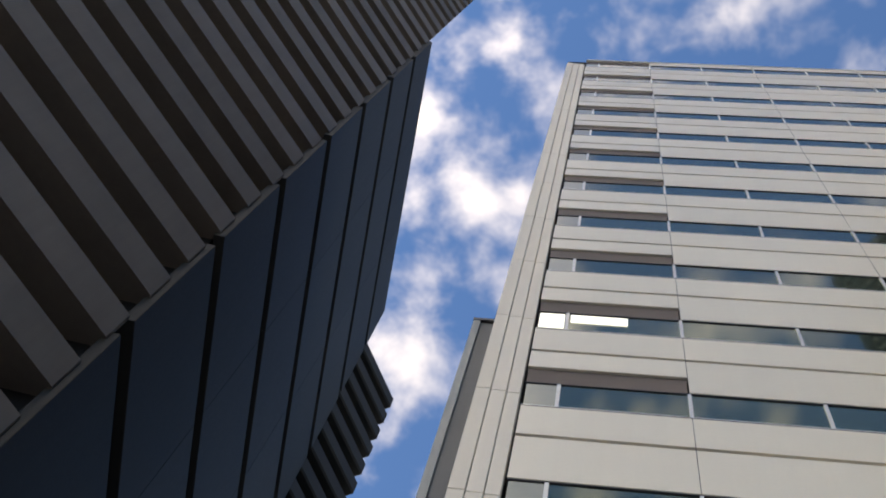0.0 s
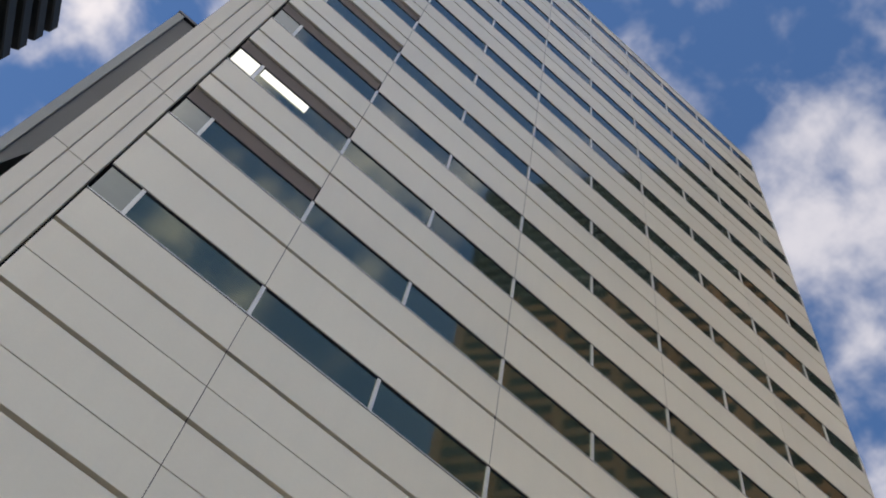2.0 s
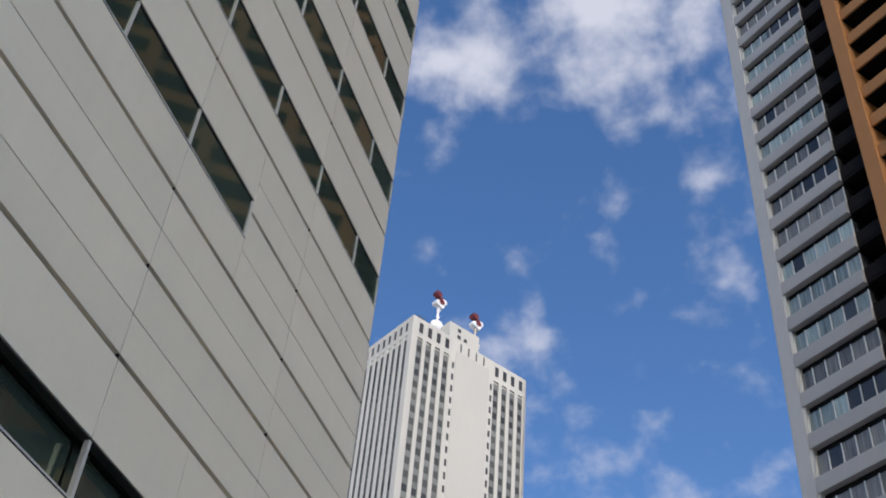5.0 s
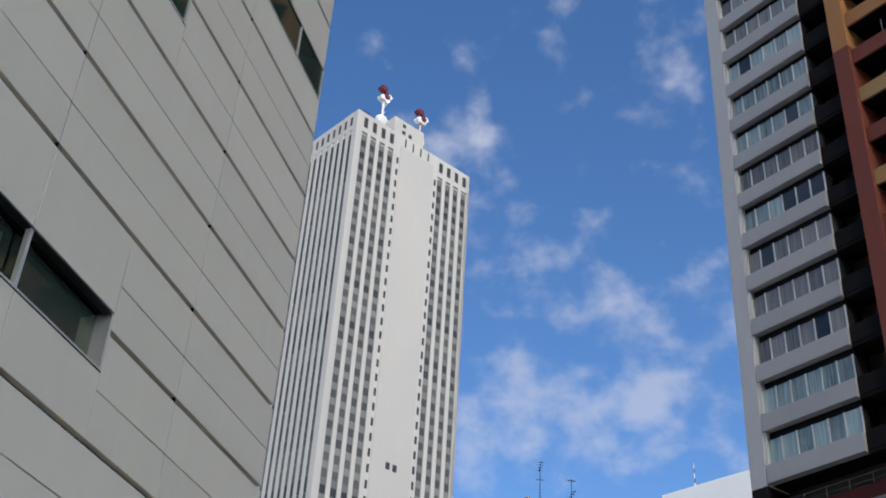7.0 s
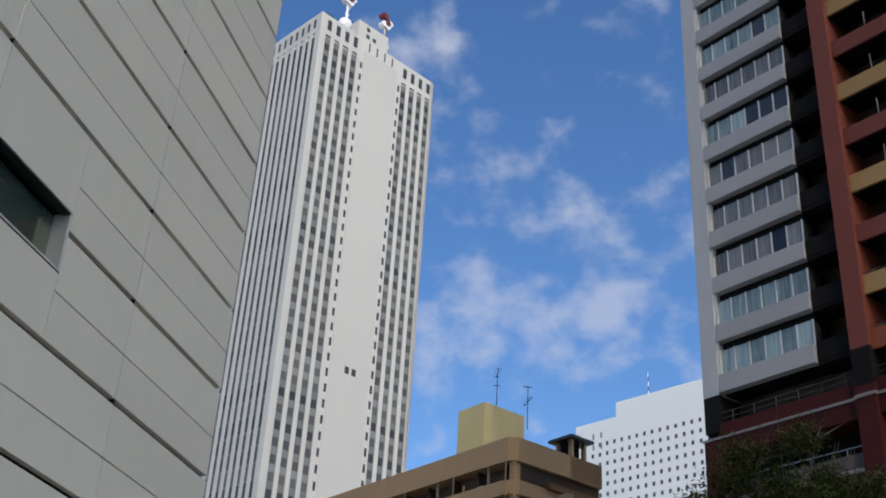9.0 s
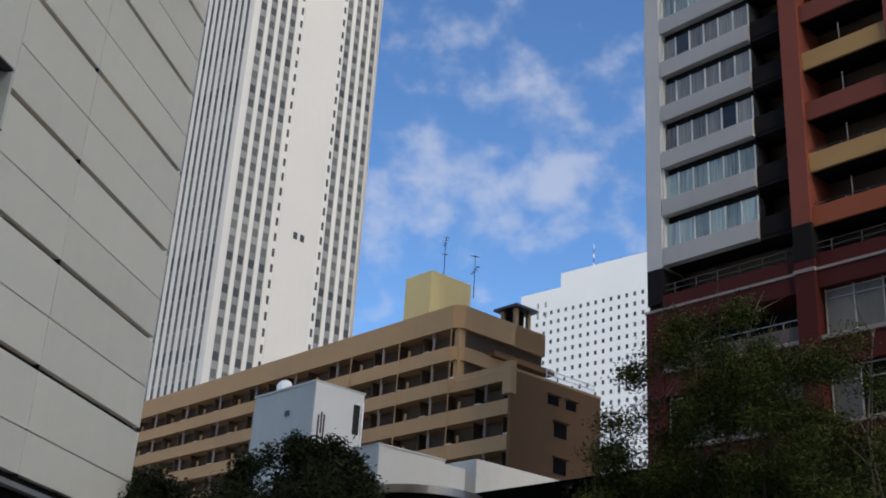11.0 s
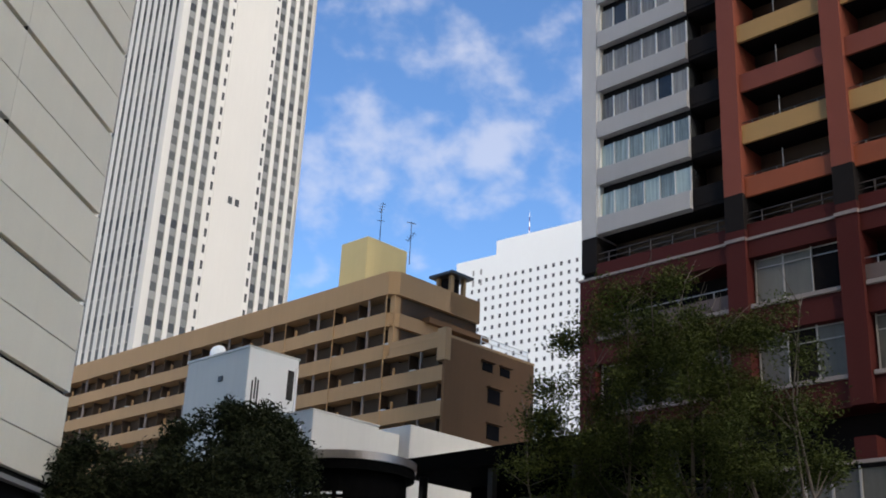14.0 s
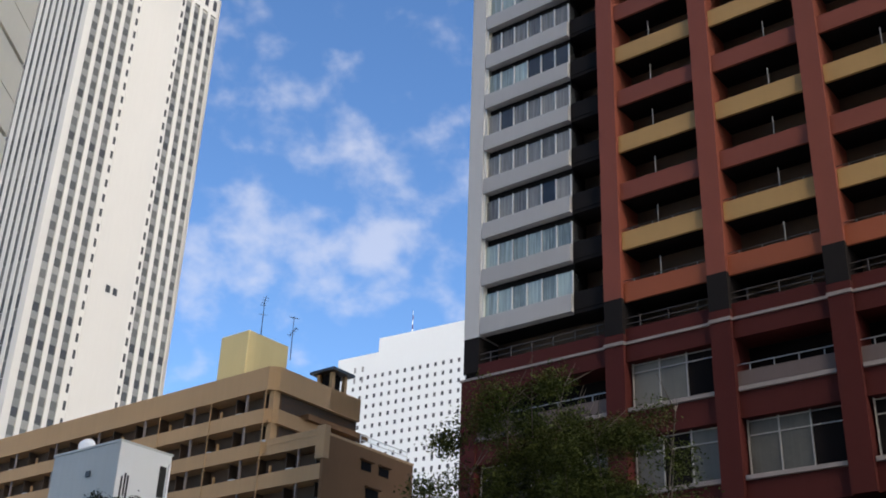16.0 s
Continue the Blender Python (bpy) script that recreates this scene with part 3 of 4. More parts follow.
# ---- brown apartment block ----
def brown_block():
    b = thing("brown_apartment_block", 97.8, 21.0, -128.3, "long tan and brown apartment block with rows of balconies", "building")
    x_far, x_up, x_low, deep = -52.0, 7.5, 14.16, 11.0
    # cores are coloured dark to paint the shade behind the parapets
    box_part("core", (x_far, x_up - 0.4, 1.5, deep, 0, 35.6), M["balconyback"], b, "balcony backs with their shade put into the colour")
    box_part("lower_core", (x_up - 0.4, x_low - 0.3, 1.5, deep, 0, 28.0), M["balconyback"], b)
    # roof band that turns the corner with a cut edge
    bm = bmesh.new()
    add_prism(bm, [(x_far, 0), (x_up - 0.7, 0), (x_up, 0.7), (x_up, deep), (x_far, deep)], 33.95, 36.05)
    part("roof_band", bm, M["tan"], b)
    for i in range(11):
        zt = 32.3 - 2.9 * i
        if zt < 1:
            break
        if i < 2:
            xe = x_up
            bm = bmesh.new()
            add_prism(bm, [(x_far, 0), (xe - 0.9, 0), (xe, 0.9), (xe, 7.0 if i == 0 else 4.5), (xe - 0.35, 7.0 if i == 0 else 4.5), (xe - 0.35, 1.1), (xe - 1.05, 0.3), (x_far, 0.3)], zt - 1.25, zt)
            rail = part("balcony_parapet", bm, M["tan"], b)
        if i == 1:
            box_part("terrace_parapet", (x_up, x_low - 0.02, -0.01, 0.25, 28.05, 29.4), M["tan"], b)
        if i >= 2:
            rail = box_part("balcony_parapet", (x_far, x_low - 0.02, 0, 0.3, zt - 1.25, zt), M["tan"], b)
        box_part("floor_slab", (x_far, (x_up if i < 1 else x_low) - 0.4, 0.2, 1.6, zt - 1.22, zt - 1.02), M["tan"], b)
        lim = x_up - 0.6 if i < 2 else x_low - 0.6
        x, k = x_far + 1.0, 0
        while x < lim:
            tall = k % 2 == 0
            piece("partition", (0.10, 0.22, 1.7 if tall else 0.8), (x, 0.1 if tall else 0.3, zt - 0.05), M["ledge" if tall else "tan"], rail)
            # party walls take the same shade-darkened brown as the backs
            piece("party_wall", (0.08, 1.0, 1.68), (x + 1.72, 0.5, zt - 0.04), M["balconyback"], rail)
            piece("balcony_door", (1.6, 0.05, 1.6), (x + 0.7, 1.42, zt - 0.9), M["homeglass"], rail)
            if (k * 7 + i * 3) % 5 < 2:
                piece("laundry_box", (0.7, 0.35, 0.55), (x + 1.8, 0.5, zt - 0.25), M["boxgrey"], rail)
            x += 3.45
            k += 1
    for x in (-7.0, 0.0, 6.9):
        piece("drain_pipe", (0.07, 0.07, 33.0), (x - 0.2, -0.07, 1.0), M["tan"], b)
    box_part("corner_post", (x_up - 0.9, x_up - 0.3, 0.5, 1.2, 29.0, 34.0), M["tan"], b)
    # end wall in brown, darkened in colour for its shade, with hooded windows
    box_part("end_wall", (x_low - 0.3, x_low, -0.02, deep, 0, 28.9), M["brown"], b, "brown end wall with its shade put into the colour")
    box_part("end_coping", (x_up, x_low + 0.02, -0.04, deep + 0.05, 28.85, 29.05), M["tan"], b)
    box_part("end_pier", (x_low - 0.9, x_low + 0.06, -0.12, 0.5, 26.9, 29.6), M["tan"], b)
    for z in (27.0, 24.4, 21.4, 18.5):
        for y in ((5.0, 7.2) if z > 26 else (5.9,)):
            w = 1.2 if z > 26 else 1.5
            piece("end_window", (0.08, w, 1.2 if z < 26 else 0.7), (x_low - 0.02, y - w / 2, z), M["void"], b)
            piece("window_hood", (0.4, w + 0.3, 0.12), (x_low, y - w / 2 - 0.15, z + (1.25 if z < 26 else 0.75)), M["brown"], b)
    for z in (29.6, 30.0):
        piece("terrace_rail", (0.06, 6.2, 0.06), (x_low - 0.5, 4.6, z), M["frame"], b)
    for k in range(6):
        piece("terrace_post", (0.06, 0.06, 1.0), (x_low - 0.5, 4.6 + 1.2 * k, 29.05), M["frame"], b)
    # set-back upper end with its dark slots
    box_part("upper_end_wall", (x_up - 0.6, x_up - 0.4, 1.3, deep, 28.9, 34.0), M["brown"], b)
    box_part("upper_end_slab", (x_up - 0.5, x_up + 0.5, 4.0, deep + 0.8, 32.2, 32.7), M["brown"], b)
    # small lantern on the end roof
    h = thing("roof_lantern", 97.8, 21.0, -128.3, "small open brick roof lantern with a dark lid", "roof vent")
    for x in (5.4, 7.0):
        for y in (7.2, 8.8):
            piece("post", (0.35, 0.35, 1.7), (x, y, 36.0), M["tan"], h)
    box_part("base", (5.2, 7.5, 7.0, 11.0, 34.0, 36.0), M["tan"], h)
    box_part("lid", (4.9, 7.9, 6.7, 9.6, 37.7, 37.95), M["darkframe"], h)
    box_part("inner", (5.7, 6.9, 7.5, 8.7, 36.0, 37.7), M["void"], h)


brown_block()


def roof_antenna(x, y, z, high, seed, name="tv_antenna"):
    a = thing(name, x, y, 20 * seed, "thin metal television antenna on a roof mast", "antenna", "roof antennas", z=z)
    bm = bmesh.new()
    add_tube(bm, (0, 0, 0), (0, 0, high), 0.05, 0.03)
    part("mast", bm, M["darkframe"], a)
    for k, h in enumerate((0.62, 0.95)):
        bm = bmesh.new()
        s = 1 if (k + seed) % 2 else -1
        add_tube(bm, (-0.6 * s, 0, high * h - 0.2), (0.7 * s, 0, high * h + 0.35), 0.035, 0.035)
        for j in range(4):
            u = -0.5 + 0.33 * j
            add_tube(bm, (u * s, -0.3, high * h + 0.08 + 0.4 * u), (u * s, 0.3, high * h + 0.08 + 0.4 * u), 0.022, 0.022, 5)
        part("boom", bm, M["darkframe"], a)


def yellow_penthouse():
    p = thing("roof_penthouse", 97.8, 21.0, -128.3, "yellow rendered lift penthouse on the brown block", "penthouse")
    box_part("wall", (-4.9, -1.0, 4.0, 9.3, 35.7, 42.6), M["yellow"], p, edge=0.08)


yellow_penthouse()
roof_antenna(104.0, 18.6, 42.5, 4.2, 1)
roof_antenna(106.4, 15.9, 41.5, 4.6, 2)


# ---- white office tower ----
def white_tower():
    b = thing("white_office_tower", 229.9, 93.0, -123.2, "white concrete high-rise with vertical fins and blank centre strip", "building")
    w, d, top = 19.0, 42.7, 209.6
    box_part("core", (-w - 12, -0.55, 0.35, d - 0.5, 0, 208), M["white"], b)
    box_part("corner_column", (-2.0, 0, 0, 2.0, 0, top), M["white"], b)
    box_part("right_column", (-1.2, 0, d - 0.9, d, 0, top), M["white"], b)
    storey, rows = 4.0, 50
    # left face: fins and dark glass between them
    for i in range(8):
        gl = bmesh.new()
        x = -2.0 - (i + 1) * 2.62
        box_part("fin", (x, x + 1.25, 0, 0.9, 0, top), M["white"], b)
        for r in range(rows):
            add_box(gl, x + 1.25, x + 2.62, 0.16, 0.3, 2 + r * storey + 0.1, 2 + r * storey + storey - 0.1)
        tagged(part("window_strip", gl, M["towerglass"], b), kind="stuff")
        piece("top_opening", (1.0, 0.06, 3.0), (x + 1.42, -0.02, top - 4.6), M["towerhole"], b)
    box_part("crown_left", (-w - 6, -2.0, 0.02, 1.0, top - 6.2, top), M["white"], b)
    # right face
    fins = [2.0, 5.15, 8.3, 11.45, 30.3, 33.4, 36.5, 39.6]
    for y in fins:
        gl, sp = bmesh.new(), bmesh.new()
        for r in range(rows):
            z = 2 + r * storey
            add_box(gl, -0.5, -0.3, y, y + 2.0, z + 0.1, z + storey * 0.55)
            add_box(sp, -0.5, -0.25, y, y + 2.0, z + storey * 0.55 + 0.02, z + storey + 0.08)
        tagged(part("window_strip", gl, M["towerglass"], b), kind="stuff")
        tagged(part("spandrel_strip", sp, M["towerspandrel"], b), kind="stuff")
        box_part("fin", (-0.9, 0, y + 1.95, y + 3.15, 0, top), M["white"], b)
        piece("top_opening", (0.08, 1.35, 3.4), (-0.04, y + 0.35, top - 4.9), M["towerhole"], b)
    box_part("crown_right", (-1.0, -0.01, 2.0, 15.6, top - 6.6, top), M["white"], b)
    box_part("crown_right", (-1.0, -0.01, 27.4, d - 0.9, top - 6.6, top), M["white"], b)
    box_part("blank_strip", (-0.9, 0.12, 15.9, 28.3, 0, top - 4.0), M["white"], b, "blank white centre strip")
    box_part("blank_margin", (-0.9, -0.005, 14.6, 30.3, 0, top), M["white"], b)
    for y in (14.75, 28.95):
        for r in range(rows):
            piece("stair_window", (0.08, 0.75, 2.1), (-0.05, y, 3 + r * storey), M["towerhole"], b)
    for k in range(4):
        piece("top_opening", (0.06, 0.5, 3.0), (-0.03, 17.3 + 2.9 * k, top - 3.6), M["towerhole"], b)
    for y in (20.4, 22.6):
        piece("vent_opening", (0.08, 1.3, 1.8), (0.08, y, 109.6), M["towerhole"], b)
    p = thing("tower_penthouse", 229.9, 93.0, -123.2, "white plant room on the tower roof", "penthouse")
    box_part("wall", (-9, -0.4, 13.2, 24.3, 207.5, 215.4), M["white"], p)
    for y, z in ((16.2, 213), (16.2, 210.6), (18.6, 210.6)):
        piece("opening", (0.08, 1.2, 1.3), (-0.44, y, z), M["towerhole"], p)
    # red and white relay antennas
    for x, y, z, s in ((-6, 12.6, 209.5, 1.2), (-4, 25.4, 209.5, 1.05)):
        a = thing("relay_antenna", 0, 0, 0, "red and white drum antennas on a roof mast", "antenna", "relay antennas")
        a.matrix_world = pose(229.9, 93, 0, 0, 0, -123.2) @ pose(x, y, z)
        bm = bmesh.new()
        add_tube(bm, (0, 0, 0), (0, 0, 14 * s), 0.4, 0.3)
        for k in range(6):
            add_tube(bm, (-0.8, 0, 1.5 + 2 * k * s), (0.8, 0.5, 3.2 + 2 * k * s), 0.12, 0.12, 5)
        part("mast", bm, M["whitepaint"] if s > 1.1 else M["steel"], a)
        bm = bmesh.new()
        bmesh.ops.create_uvsphere(bm, u_segments=12, v_segments=8, radius=1.9 * s, matrix=Matrix.Translation((0, 0, 5.5 * s)) @ Matrix.Diagonal((0.7, 1, 1, 1)))
        part("white_dish", bm, M["whitepaint"], a)
        for dx, dy, dz in ((-0.6, 0.9, 14.6), (0.7, -0.9, 14.9), (0.3, 0.5, 13.2), (-0.4, -0.7, 15.9)):
            bm = bmesh.new()
            add_tube(bm, (dx - 0.8, dy, dz * s), (dx + 0.8, dy, dz * s), 0.95, 0.95, 12)
            part("red_drum", bm, M["redpaint"], a)
        for dy, dz in ((0.7, 12.2), (-0.8, 12.6), (1.5, 13.6)):
            bm = bmesh.new()
            add_tube(bm, (-0.9, dy, dz * s), (0.9, dy, dz * s), 0.95, 0.95, 12)
            part("pale_drum", bm, M["whitepaint"], a)
    # lean mast near the front corner
    a = thing("roof_mast", 0, 0, 0, "thin crossed metal mast on the roof edge", "antenna")
    a.matrix_world = pose(229.9, 93, 0, 0, 0, -123.2) @ pose(-2, 4.0, 209.5)
    bm = bmesh.new()
    add_tube(bm, (0, 0, 0), (0, 0, 3.2), 0.16, 0.1)
    add_tube(bm, (0, -1.2, 1.6), (0, 1.4, 2.9), 0.12, 0.12)
    add_tube(bm, (0, -1.3, 2.6), (0, 1.3, 2.0), 0.12, 0.12)
    part("mast", bm, M["darkframe"], a)


white_tower()


# ---- white hotel in the distance ----
def hotel():
    b = thing("white_hotel", 424.0, 28.9, -123.0, "white slab hotel with a grid of small square windows", "building")
    box_part("wall", (-19.8, 0.0, 0, 25, 0, 165.0), M["hotel"], b)
    box_part("wall", (0.0, 70, 0, 25, 0, 170.8), M["hotel"], b)
    rest = bmesh.new()
    for r in range(32):
        z = 154.5 - 4.0 * r
        for c in range(23):
            x = -12.0 + 3.5 * c
            if r == 0 and c < 1:
                continue
            if r < 13:
                piece("window", (1.15, 0.16, 1.6), (x, -0.06, z), M["hotelwin"], b)
            else:
                add_box(rest, x, x + 1.15, -0.06, 0.1, z, z + 1.6)
    tagged(part("lower_window_grid", rest, M["hotelwin"], b), kind="stuff")
    bm = bmesh.new()
    for x in (-11.5, -7.7):
        for z in (158.0, 153.6):
            add_box(bm, x, x + 0.9, -0.05, 0.1, z, z + 2.3)
    part("vent_slot", bm, M["slab"], b)
    for k in range(5):
        bm = bmesh.new()
        add_tube(bm, (14.2, 2, 170.7 + 2 * k), (14.2, 2, 172.7 + 2 * k), 0.24 - 0.03 * k, 0.21 - 0.03 * k)
        part("mast_section", bm, M["redpaint"] if k % 2 else M["whitepaint"], b)


hotel()


# ---- pale houses in front of the brown block ----
def pale_house():
    b = thing("pale_grey_house", 59.5, 17.4, -128.5, "narrow pale grey rendered house with slit windows", "house")
    box_part("wall", (-5.93, 0, 0, 3.45, 0, 19.0), M["boxgrey"], b, edge=0.03)
    # whiter than the other walls: the light on this end is in the colour
    box_part("end_wall", (0.0, 0.03, 0.02, 3.43, 0, 19.0), M["hotel"], b, "rendered end wall coloured whiter for the light on it")
    box_part("coping", (-5.98, 0.05, -0.05, 3.5, 19.0, 19.12), M["boxgrey"], b)
    box_part("roof_hatch", (-3.9, -1.6, 1.2, 2.6, 19.1, 19.5), M["boxgrey"], b)
    box_part("hatch_lid", (-4.0, -1.5, 1.1, 2.7, 19.5, 19.58), M["dullframe"], b)
    for y, z, h in ((0.32, 15.2, 2.0), (0.52, 16.2, 1.2), (0.7, 15.2, 2.1)):
        piece("slit_window", (0.05, 0.09, h), (0.02, y, z), M["darkframe"], b)
    piece("tall_window", (0.05, 0.42, 1.7), (0.02, 2.72, 16.6), M["homeglass"], b)
    piece("corner_pipe", (0.12, 0.12, 18.5), (0.02, 3.25, 0), M["whitepaint"], b)
    piece("wall_vent", (0.35, 0.12, 0.3), (-2.6, -0.1, 17.4), M["darkframe"], b)
    # satellite dish
    s = thing("satellite_dish", 0, 0, 0, "pale round satellite dish on a bracket", "satellite dish")
    s.matrix_world = pose(59.5, 17.4, 0, 0, 0, -128.5) @ pose(-4.9, 1.2, 19.1)
    bm = bmesh.new()
    bmesh.ops.create_cone(bm, cap_ends=True, segments=16, radius1=0.48, radius2=0.16, depth=0.12, matrix=Matrix.Translation((0, 0, 0.75)) @ Euler((radians(75), 0, radians(40))).to_matrix().to_4x4())
    part("dish", bm, M["whitepaint"], s)
    bm = bmesh.new()
    add_tube(bm, (0, 0, 0), (0, 0, 0.7), 0.04, 0.04)
    part("bracket", bm, M["steel"], s)


pale_house()


def low_house():
    b = thing("low_grey_house", 59.5, 17.4, -128.5, "low pale grey flat-roofed house with stepped walls", "house")
    box_part("wall", (8.5, 13.5, -6.0, -2.26, 0, 12.5), M["palewall"], b, edge=0.03)
    box_part("wing", (8.5, 13.2, -2.26, -0.7, 0, 12.45), M["palewall"], b)
    box_part("front_wall", (9.0, 13.9, -0.76, 9.0, 0, 12.85), M["palewall"], b, edge=0.03)
    box_part("coping", (8.46, 13.54, -6.04, -2.24, 12.5, 12.56), M["palewall"], b)
    for dy in (0.0, 0.18):
        piece("wall_pipe", (0.1, 0.1, 0.9), (12.5 + dy, -6.12, 11.0), M["whitepaint"], b)


low_house()


# ---- dark pavilion and canopy near the camera ----
def pavilion():
    b = thing("round_canopy", 26.5, 5.0, -128.5, "black round canopy with a dull metal rim over a louvred drum", "canopy")
    for name, r0, z0, z1, m in (("roof", 1.46, 6.2, 6.56, "canopy"), ("rim", 1.5, 6.42, 6.6, "steel")):
        bm = bmesh.new()
        bmesh.ops.create_cone(bm, cap_ends=True, segments=64, radius1=r0, radius2=r0, depth=z1 - z0, matrix=Matrix.Translation((0, 0, (z0 + z1) / 2)))
        part(name, bm, M[m], b)

    def shell(name, a0, a1, z0, z1):
        """An upright piece of the drum's thin wall between two angles, degrees from its front."""
        bm = bmesh.new()
        n = max(2, int(abs(a1 - a0) / 8))
        arc = [radians(-40.8 - a0 - (a1 - a0) * k / n) for k in range(n + 1)]
        ring = [(1.28 * math.cos(a), 1.28 * math.sin(a)) for a in arc] + [(1.22 * math.cos(a), 1.22 * math.sin(a)) for a in reversed(arc)]
        add_prism(bm, ring[::-1], z0, z1)
        bmesh.ops.recalc_face_normals(bm, faces=bm.faces[:])
        return part(name, bm, M["canopy"], b)

    shell("drum_head", -95, 95, 5.72, 6.2)
    for a0, a1 in ((-95, 8), (14.5, 18.7), (32.6, 40.4), (62, 95)):
        shell("drum_wall", a0, a1, 0.0, 5.72)
    for a0, a1 in ((8, 14.5), (18.7, 32.6), (40.4, 62)):
        for k in range(13):
            shell("louvre", a0, a1, 3.3 + 0.19 * k, 3.38 + 0.19 * k)
    c = thing("long_canopy", 27.5, 3.9, -128.5, "long black flat canopy with horizontal louvres below it", "canopy")
    box_part("roof", (0, 8.8, -0.2, 3.0, 6.45, 6.85), M["canopy"], c)
    box_part("back_wall", (0.5, 8.6, 1.8, 2.0, 0, 6.45), M["canopy"], c)
    for k in range(16):
        z = 3.4 + 0.155 * k
        ob = piece("louvre", (6.6, 0.12, 0.03), (1.6, 0.25, z), M["darkframe"], c)
        ob.rotation_euler = (radians(-30), 0, 0)
    for x in (0.4, 2.6, 5.0, 7.4, 8.5):
        piece("post", (0.14, 0.16, 6.45), (x, 0.1, 0), M["darkframe"], c)


pavilion()


# ---- trees ----
def tree(x, y, label, trunks, clumps, leaf, leaf_mat, per, seed, group=""):
    rnd = random.Random(seed)
    t = thing("tree", x, y, 0, label, "tree", group)
    bm = bmesh.new()
    for (bx, by), (tx, ty, tz), r in trunks:
        p = Vector((bx, by, 0))
        e = Vector((tx, ty, tz))
        steps = 5
        prev = p
        for s in range(1, steps + 1):
            q = p.lerp(e, s / steps) + Vector((rnd.uniform(-0.12, 0.12), rnd.uniform(-0.12, 0.12), 0))
            add_tube(bm, prev, q, r * (1 - 0.8 * (s - 1) / steps), r * (1 - 0.8 * s / steps))
            if s > 1:
                for _ in range(3):
                    a = rnd.uniform(0, math.tau)
                    l = rnd.uniform(0.3, 0.8)
                    add_tube(bm, q, q + Vector((math.cos(a) * l, math.sin(a) * l, rnd.uniform(0.3, 0.9))), r * 0.25, r * 0.06, 5)
            prev = q
    part("trunk", bm, M["bark"], t)
    verts, faces = [], []
    for cx, cy, cz, rx, rz, dens in clumps:
        for _ in range(int(per * dens)):
            u = Vector((rnd.gauss(0, 1), rnd.gauss(0, 1), rnd.gauss(0, 1))).normalized() * (rnd.random() ** 0.45)
            hub = Vector((cx + u.x * rx, cy + u.y * rx, cz + u.z * rz))
            for _ in range(rnd.randint(4, 8)):
                c = hub + Vector((rnd.gauss(0, 0.10), rnd.gauss(0, 0.10), rnd.gauss(0, 0.08)))
                a = Vector((rnd.gauss(0, 1), rnd.gauss(0, 1), rnd.gauss(0, 0.6))).normalized()
                bside = a.orthogonal().normalized()
                bside = Matrix.Rotation(rnd.uniform(0, math.tau), 3, a) @ bside
                l, w = leaf * rnd.uniform(0.7, 1.4), leaf * rnd.uniform(0.28, 0.5)
                k = len(verts)
                verts += [c - a * l, c + bside * w, c + a * l, c - bside * w]
                faces.append((k, k + 1, k + 2, k + 3))
    me = bpy.data.meshes.new("crown")
    me.from_pydata([tuple(v) for v in verts], [], faces)
    me.materials.append(leaf_mat)
    crown = new("crown", me)
    crown.parent = t
    return t


def way(yaw, r):
    a = radians(yaw)
    return -r * math.sin(a), r * math.cos(a)


def clump_ring(cx, cy, items):
    return [(cx + dx, cy + dy, z, rx, rz, d) for dx, dy, z, rx, rz, d in items]


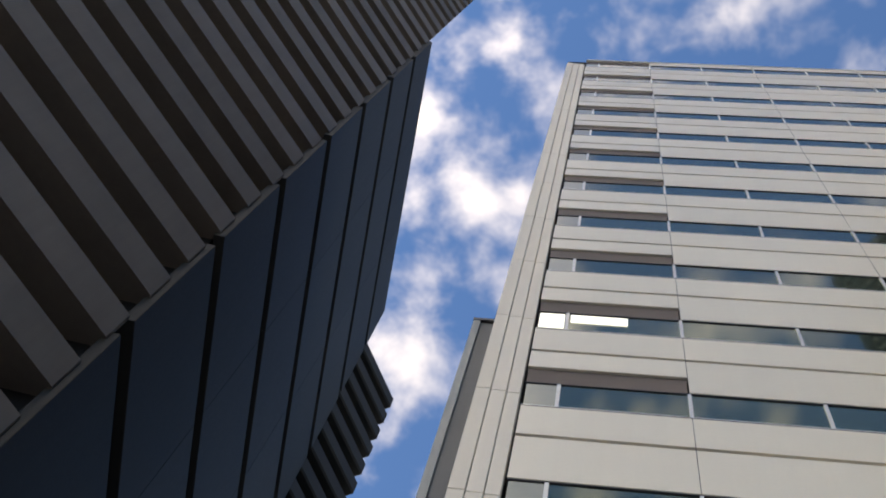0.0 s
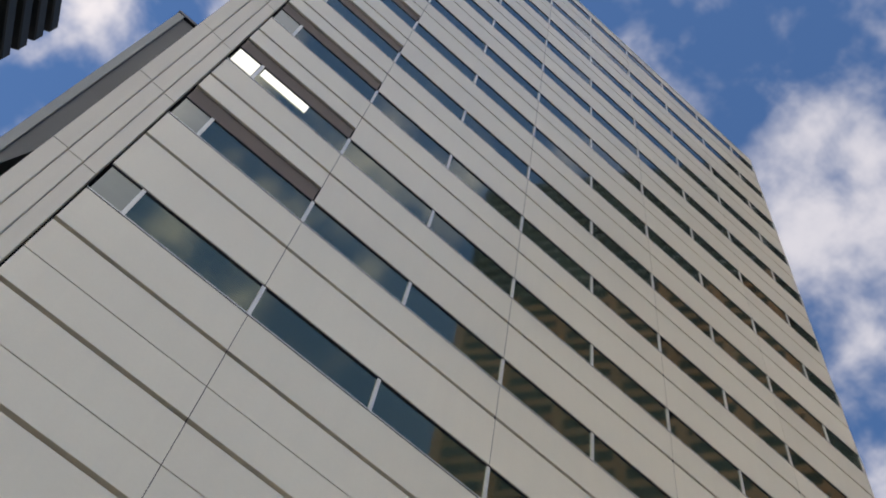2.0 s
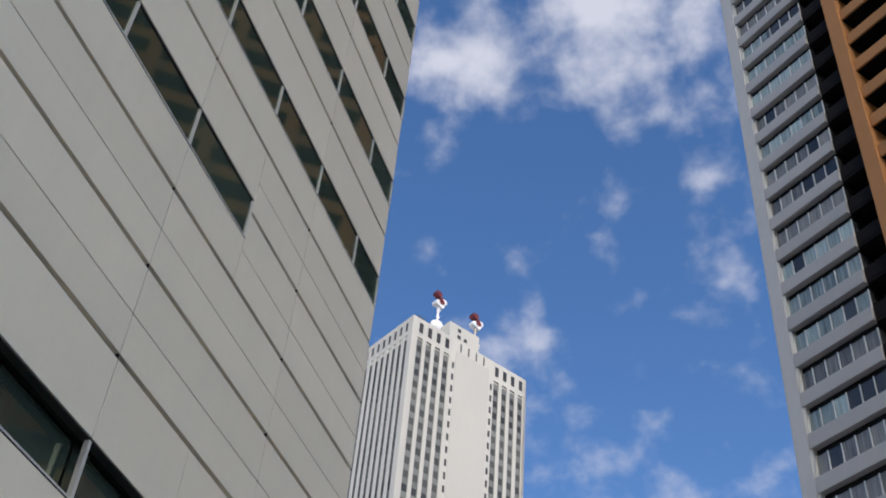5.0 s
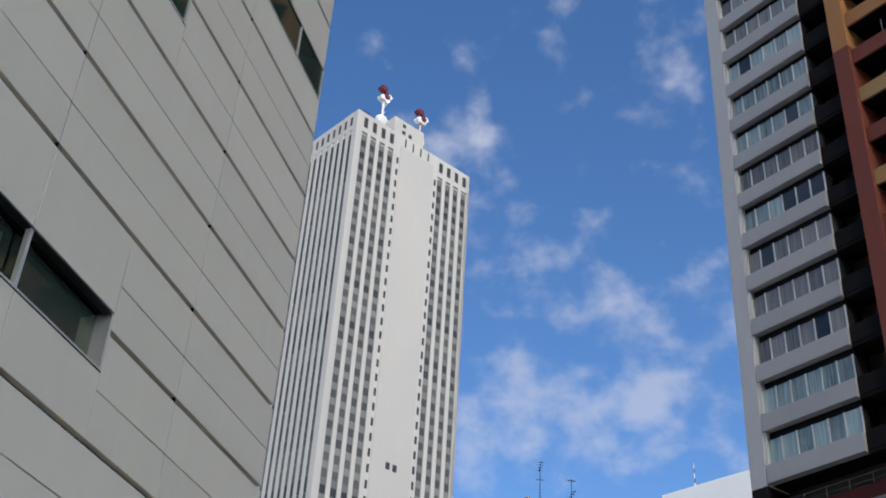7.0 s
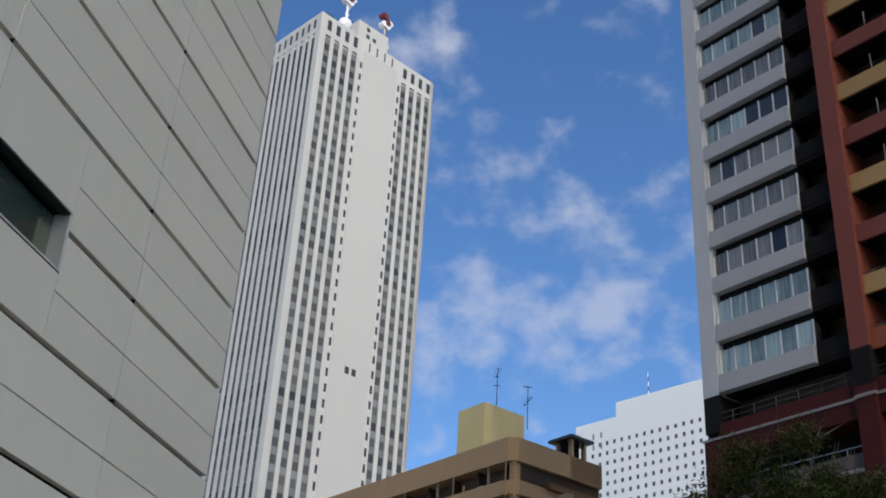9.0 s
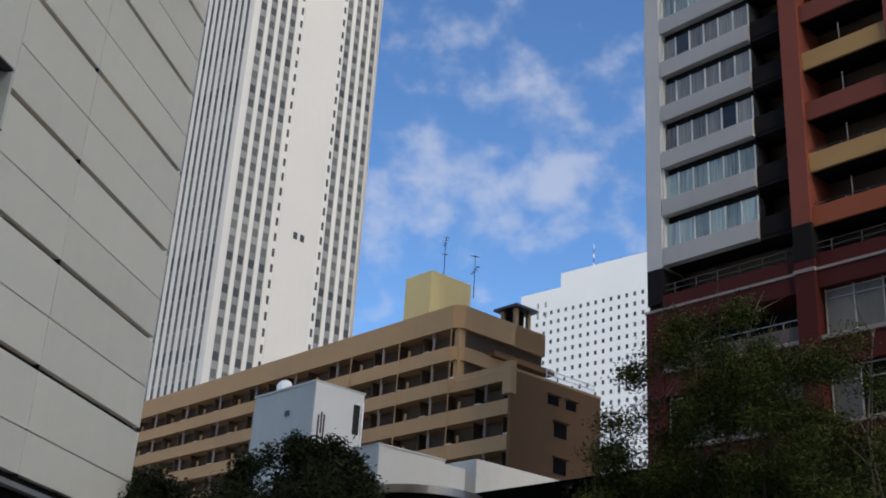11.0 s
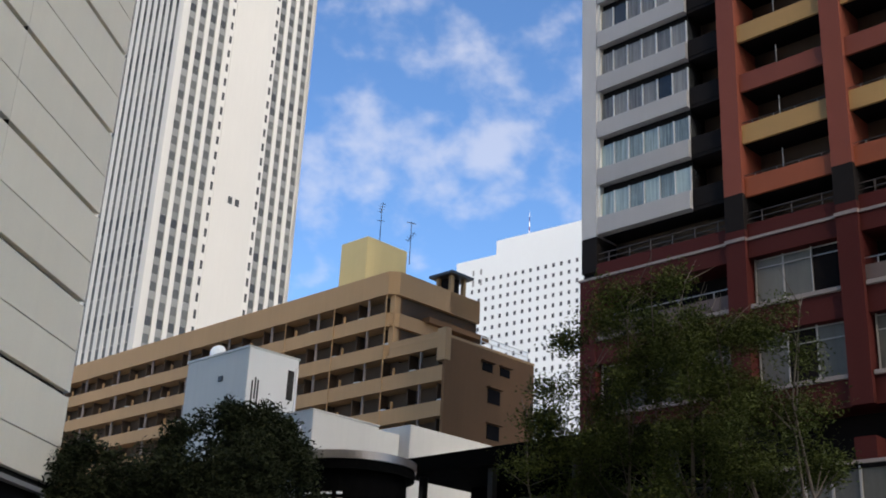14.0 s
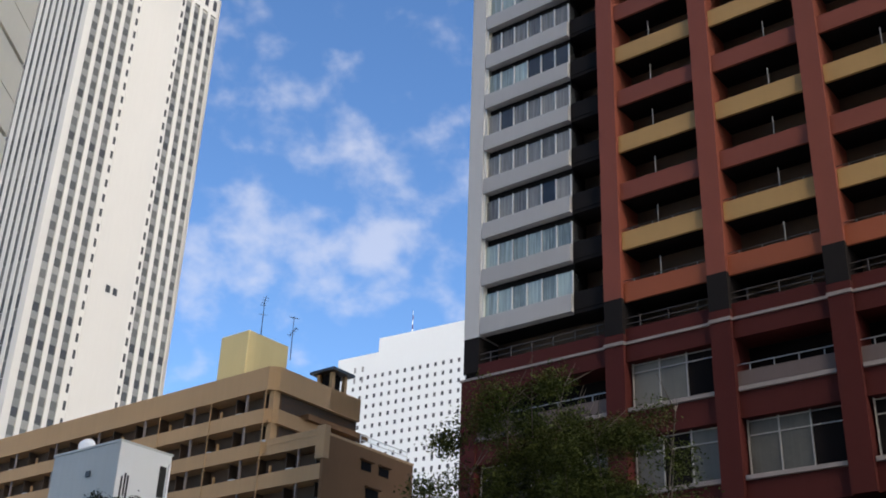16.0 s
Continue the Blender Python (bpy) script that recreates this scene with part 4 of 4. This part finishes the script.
# dense dark tree before the pale house, with a lower companion
def dense_tree(yaw, r, high, wide, seed, count):
    x, y = way(yaw, r)
    across = Vector((math.cos(radians(yaw)), math.sin(radians(yaw)), 0))
    ahead = Vector((-across.y, across.x, 0))
    rnd = random.Random(seed)
    items = []
    for k in range(count):
        u = rnd.uniform(-1, 1)
        ceiling_z = high * (1.0 - 0.20 * abs(u) ** 3.6)
        z = ceiling_z * (1 - 0.62 * rnd.random() ** 1.4) - 0.25
        size = rnd.uniform(0.35, 0.95)
        p = across * (u * wide) + ahead * rnd.uniform(-0.9, 0.9)
        items.append((p.x, p.y, z - 0.4 * size, size, size * rnd.uniform(0.6, 0.95), size ** 2))
    for k in range(count // 2):
        u = rnd.uniform(-1, 1)
        z = high * (1.0 - 0.20 * abs(u) ** 3.6) + rnd.uniform(-0.25, 0.2)
        p = across * (u * wide * 1.05)
        items.append((p.x, p.y, z - 0.15, 0.22, 0.26, 0.10))
    trunks = [((0, 0), (0.1, -0.2, high * 0.78), 0.2), ((0.1, 0.1), (0.6, wide * 0.45, high * 0.62), 0.13), ((0, 0), (-0.2, -wide * 0.4, high * 0.62), 0.13)]
    tree(x, y, "dense dark green broadleaf street tree", trunks, items, 0.052, M["leafdark"], 760, seed + 50, "broadleaf trees")


dense_tree(-73.6, 23, 6.7, 1.45, 3, 54)
dense_tree(-67.6, 24, 5.9, 1.5, 8, 34)


def thin_trees():
    for yaw, r, high, seed, spread in ((-89.7, 20.5, 8.1, 1, 0.5), (-93.4, 20, 8.9, 2, 1.0), (-96.4, 19, 8.1, 3, 1.1), (-99.8, 18.5, 7.8, 5, 1.0)):
        x, y = way(yaw, r)
        rnd = random.Random(seed)
        trunks = [((rnd.uniform(-0.4, 0.4), rnd.uniform(-0.5, 0.5)), (rnd.uniform(-0.6, 0.6), rnd.uniform(-0.9, 0.9), high * rnd.uniform(0.8, 1.0)), 0.05) for _ in range(4)]
        items = []
        for _ in range(18 if seed == 1 else 40):
            z = high * (0.25 + 0.73 * rnd.random() ** 1.25)
            w = spread * (1.3 - z / high * 0.65)
            items.append((rnd.uniform(-w, w), rnd.uniform(-w, w), z, rnd.uniform(0.25, 0.6), rnd.uniform(0.15, 0.38), rnd.uniform(0.5, 1.3)))
        for _, tip, _ in trunks:
            for drop, size in ((0.1, 0.35), (0.9, 0.5), (1.7, 0.55)):
                items.append((tip[0] * (1 - drop / high) + rnd.uniform(-0.25, 0.25), tip[1] * (1 - drop / high) + rnd.uniform(-0.25, 0.25), tip[2] - drop, size, size * 0.8, 0.4))
        tree(x, y, "slender multi-stemmed street tree with sparse olive leaves", trunks, items, 0.036, M["leaflight"], 165, seed + 20, "slender street trees")


thin_trees()
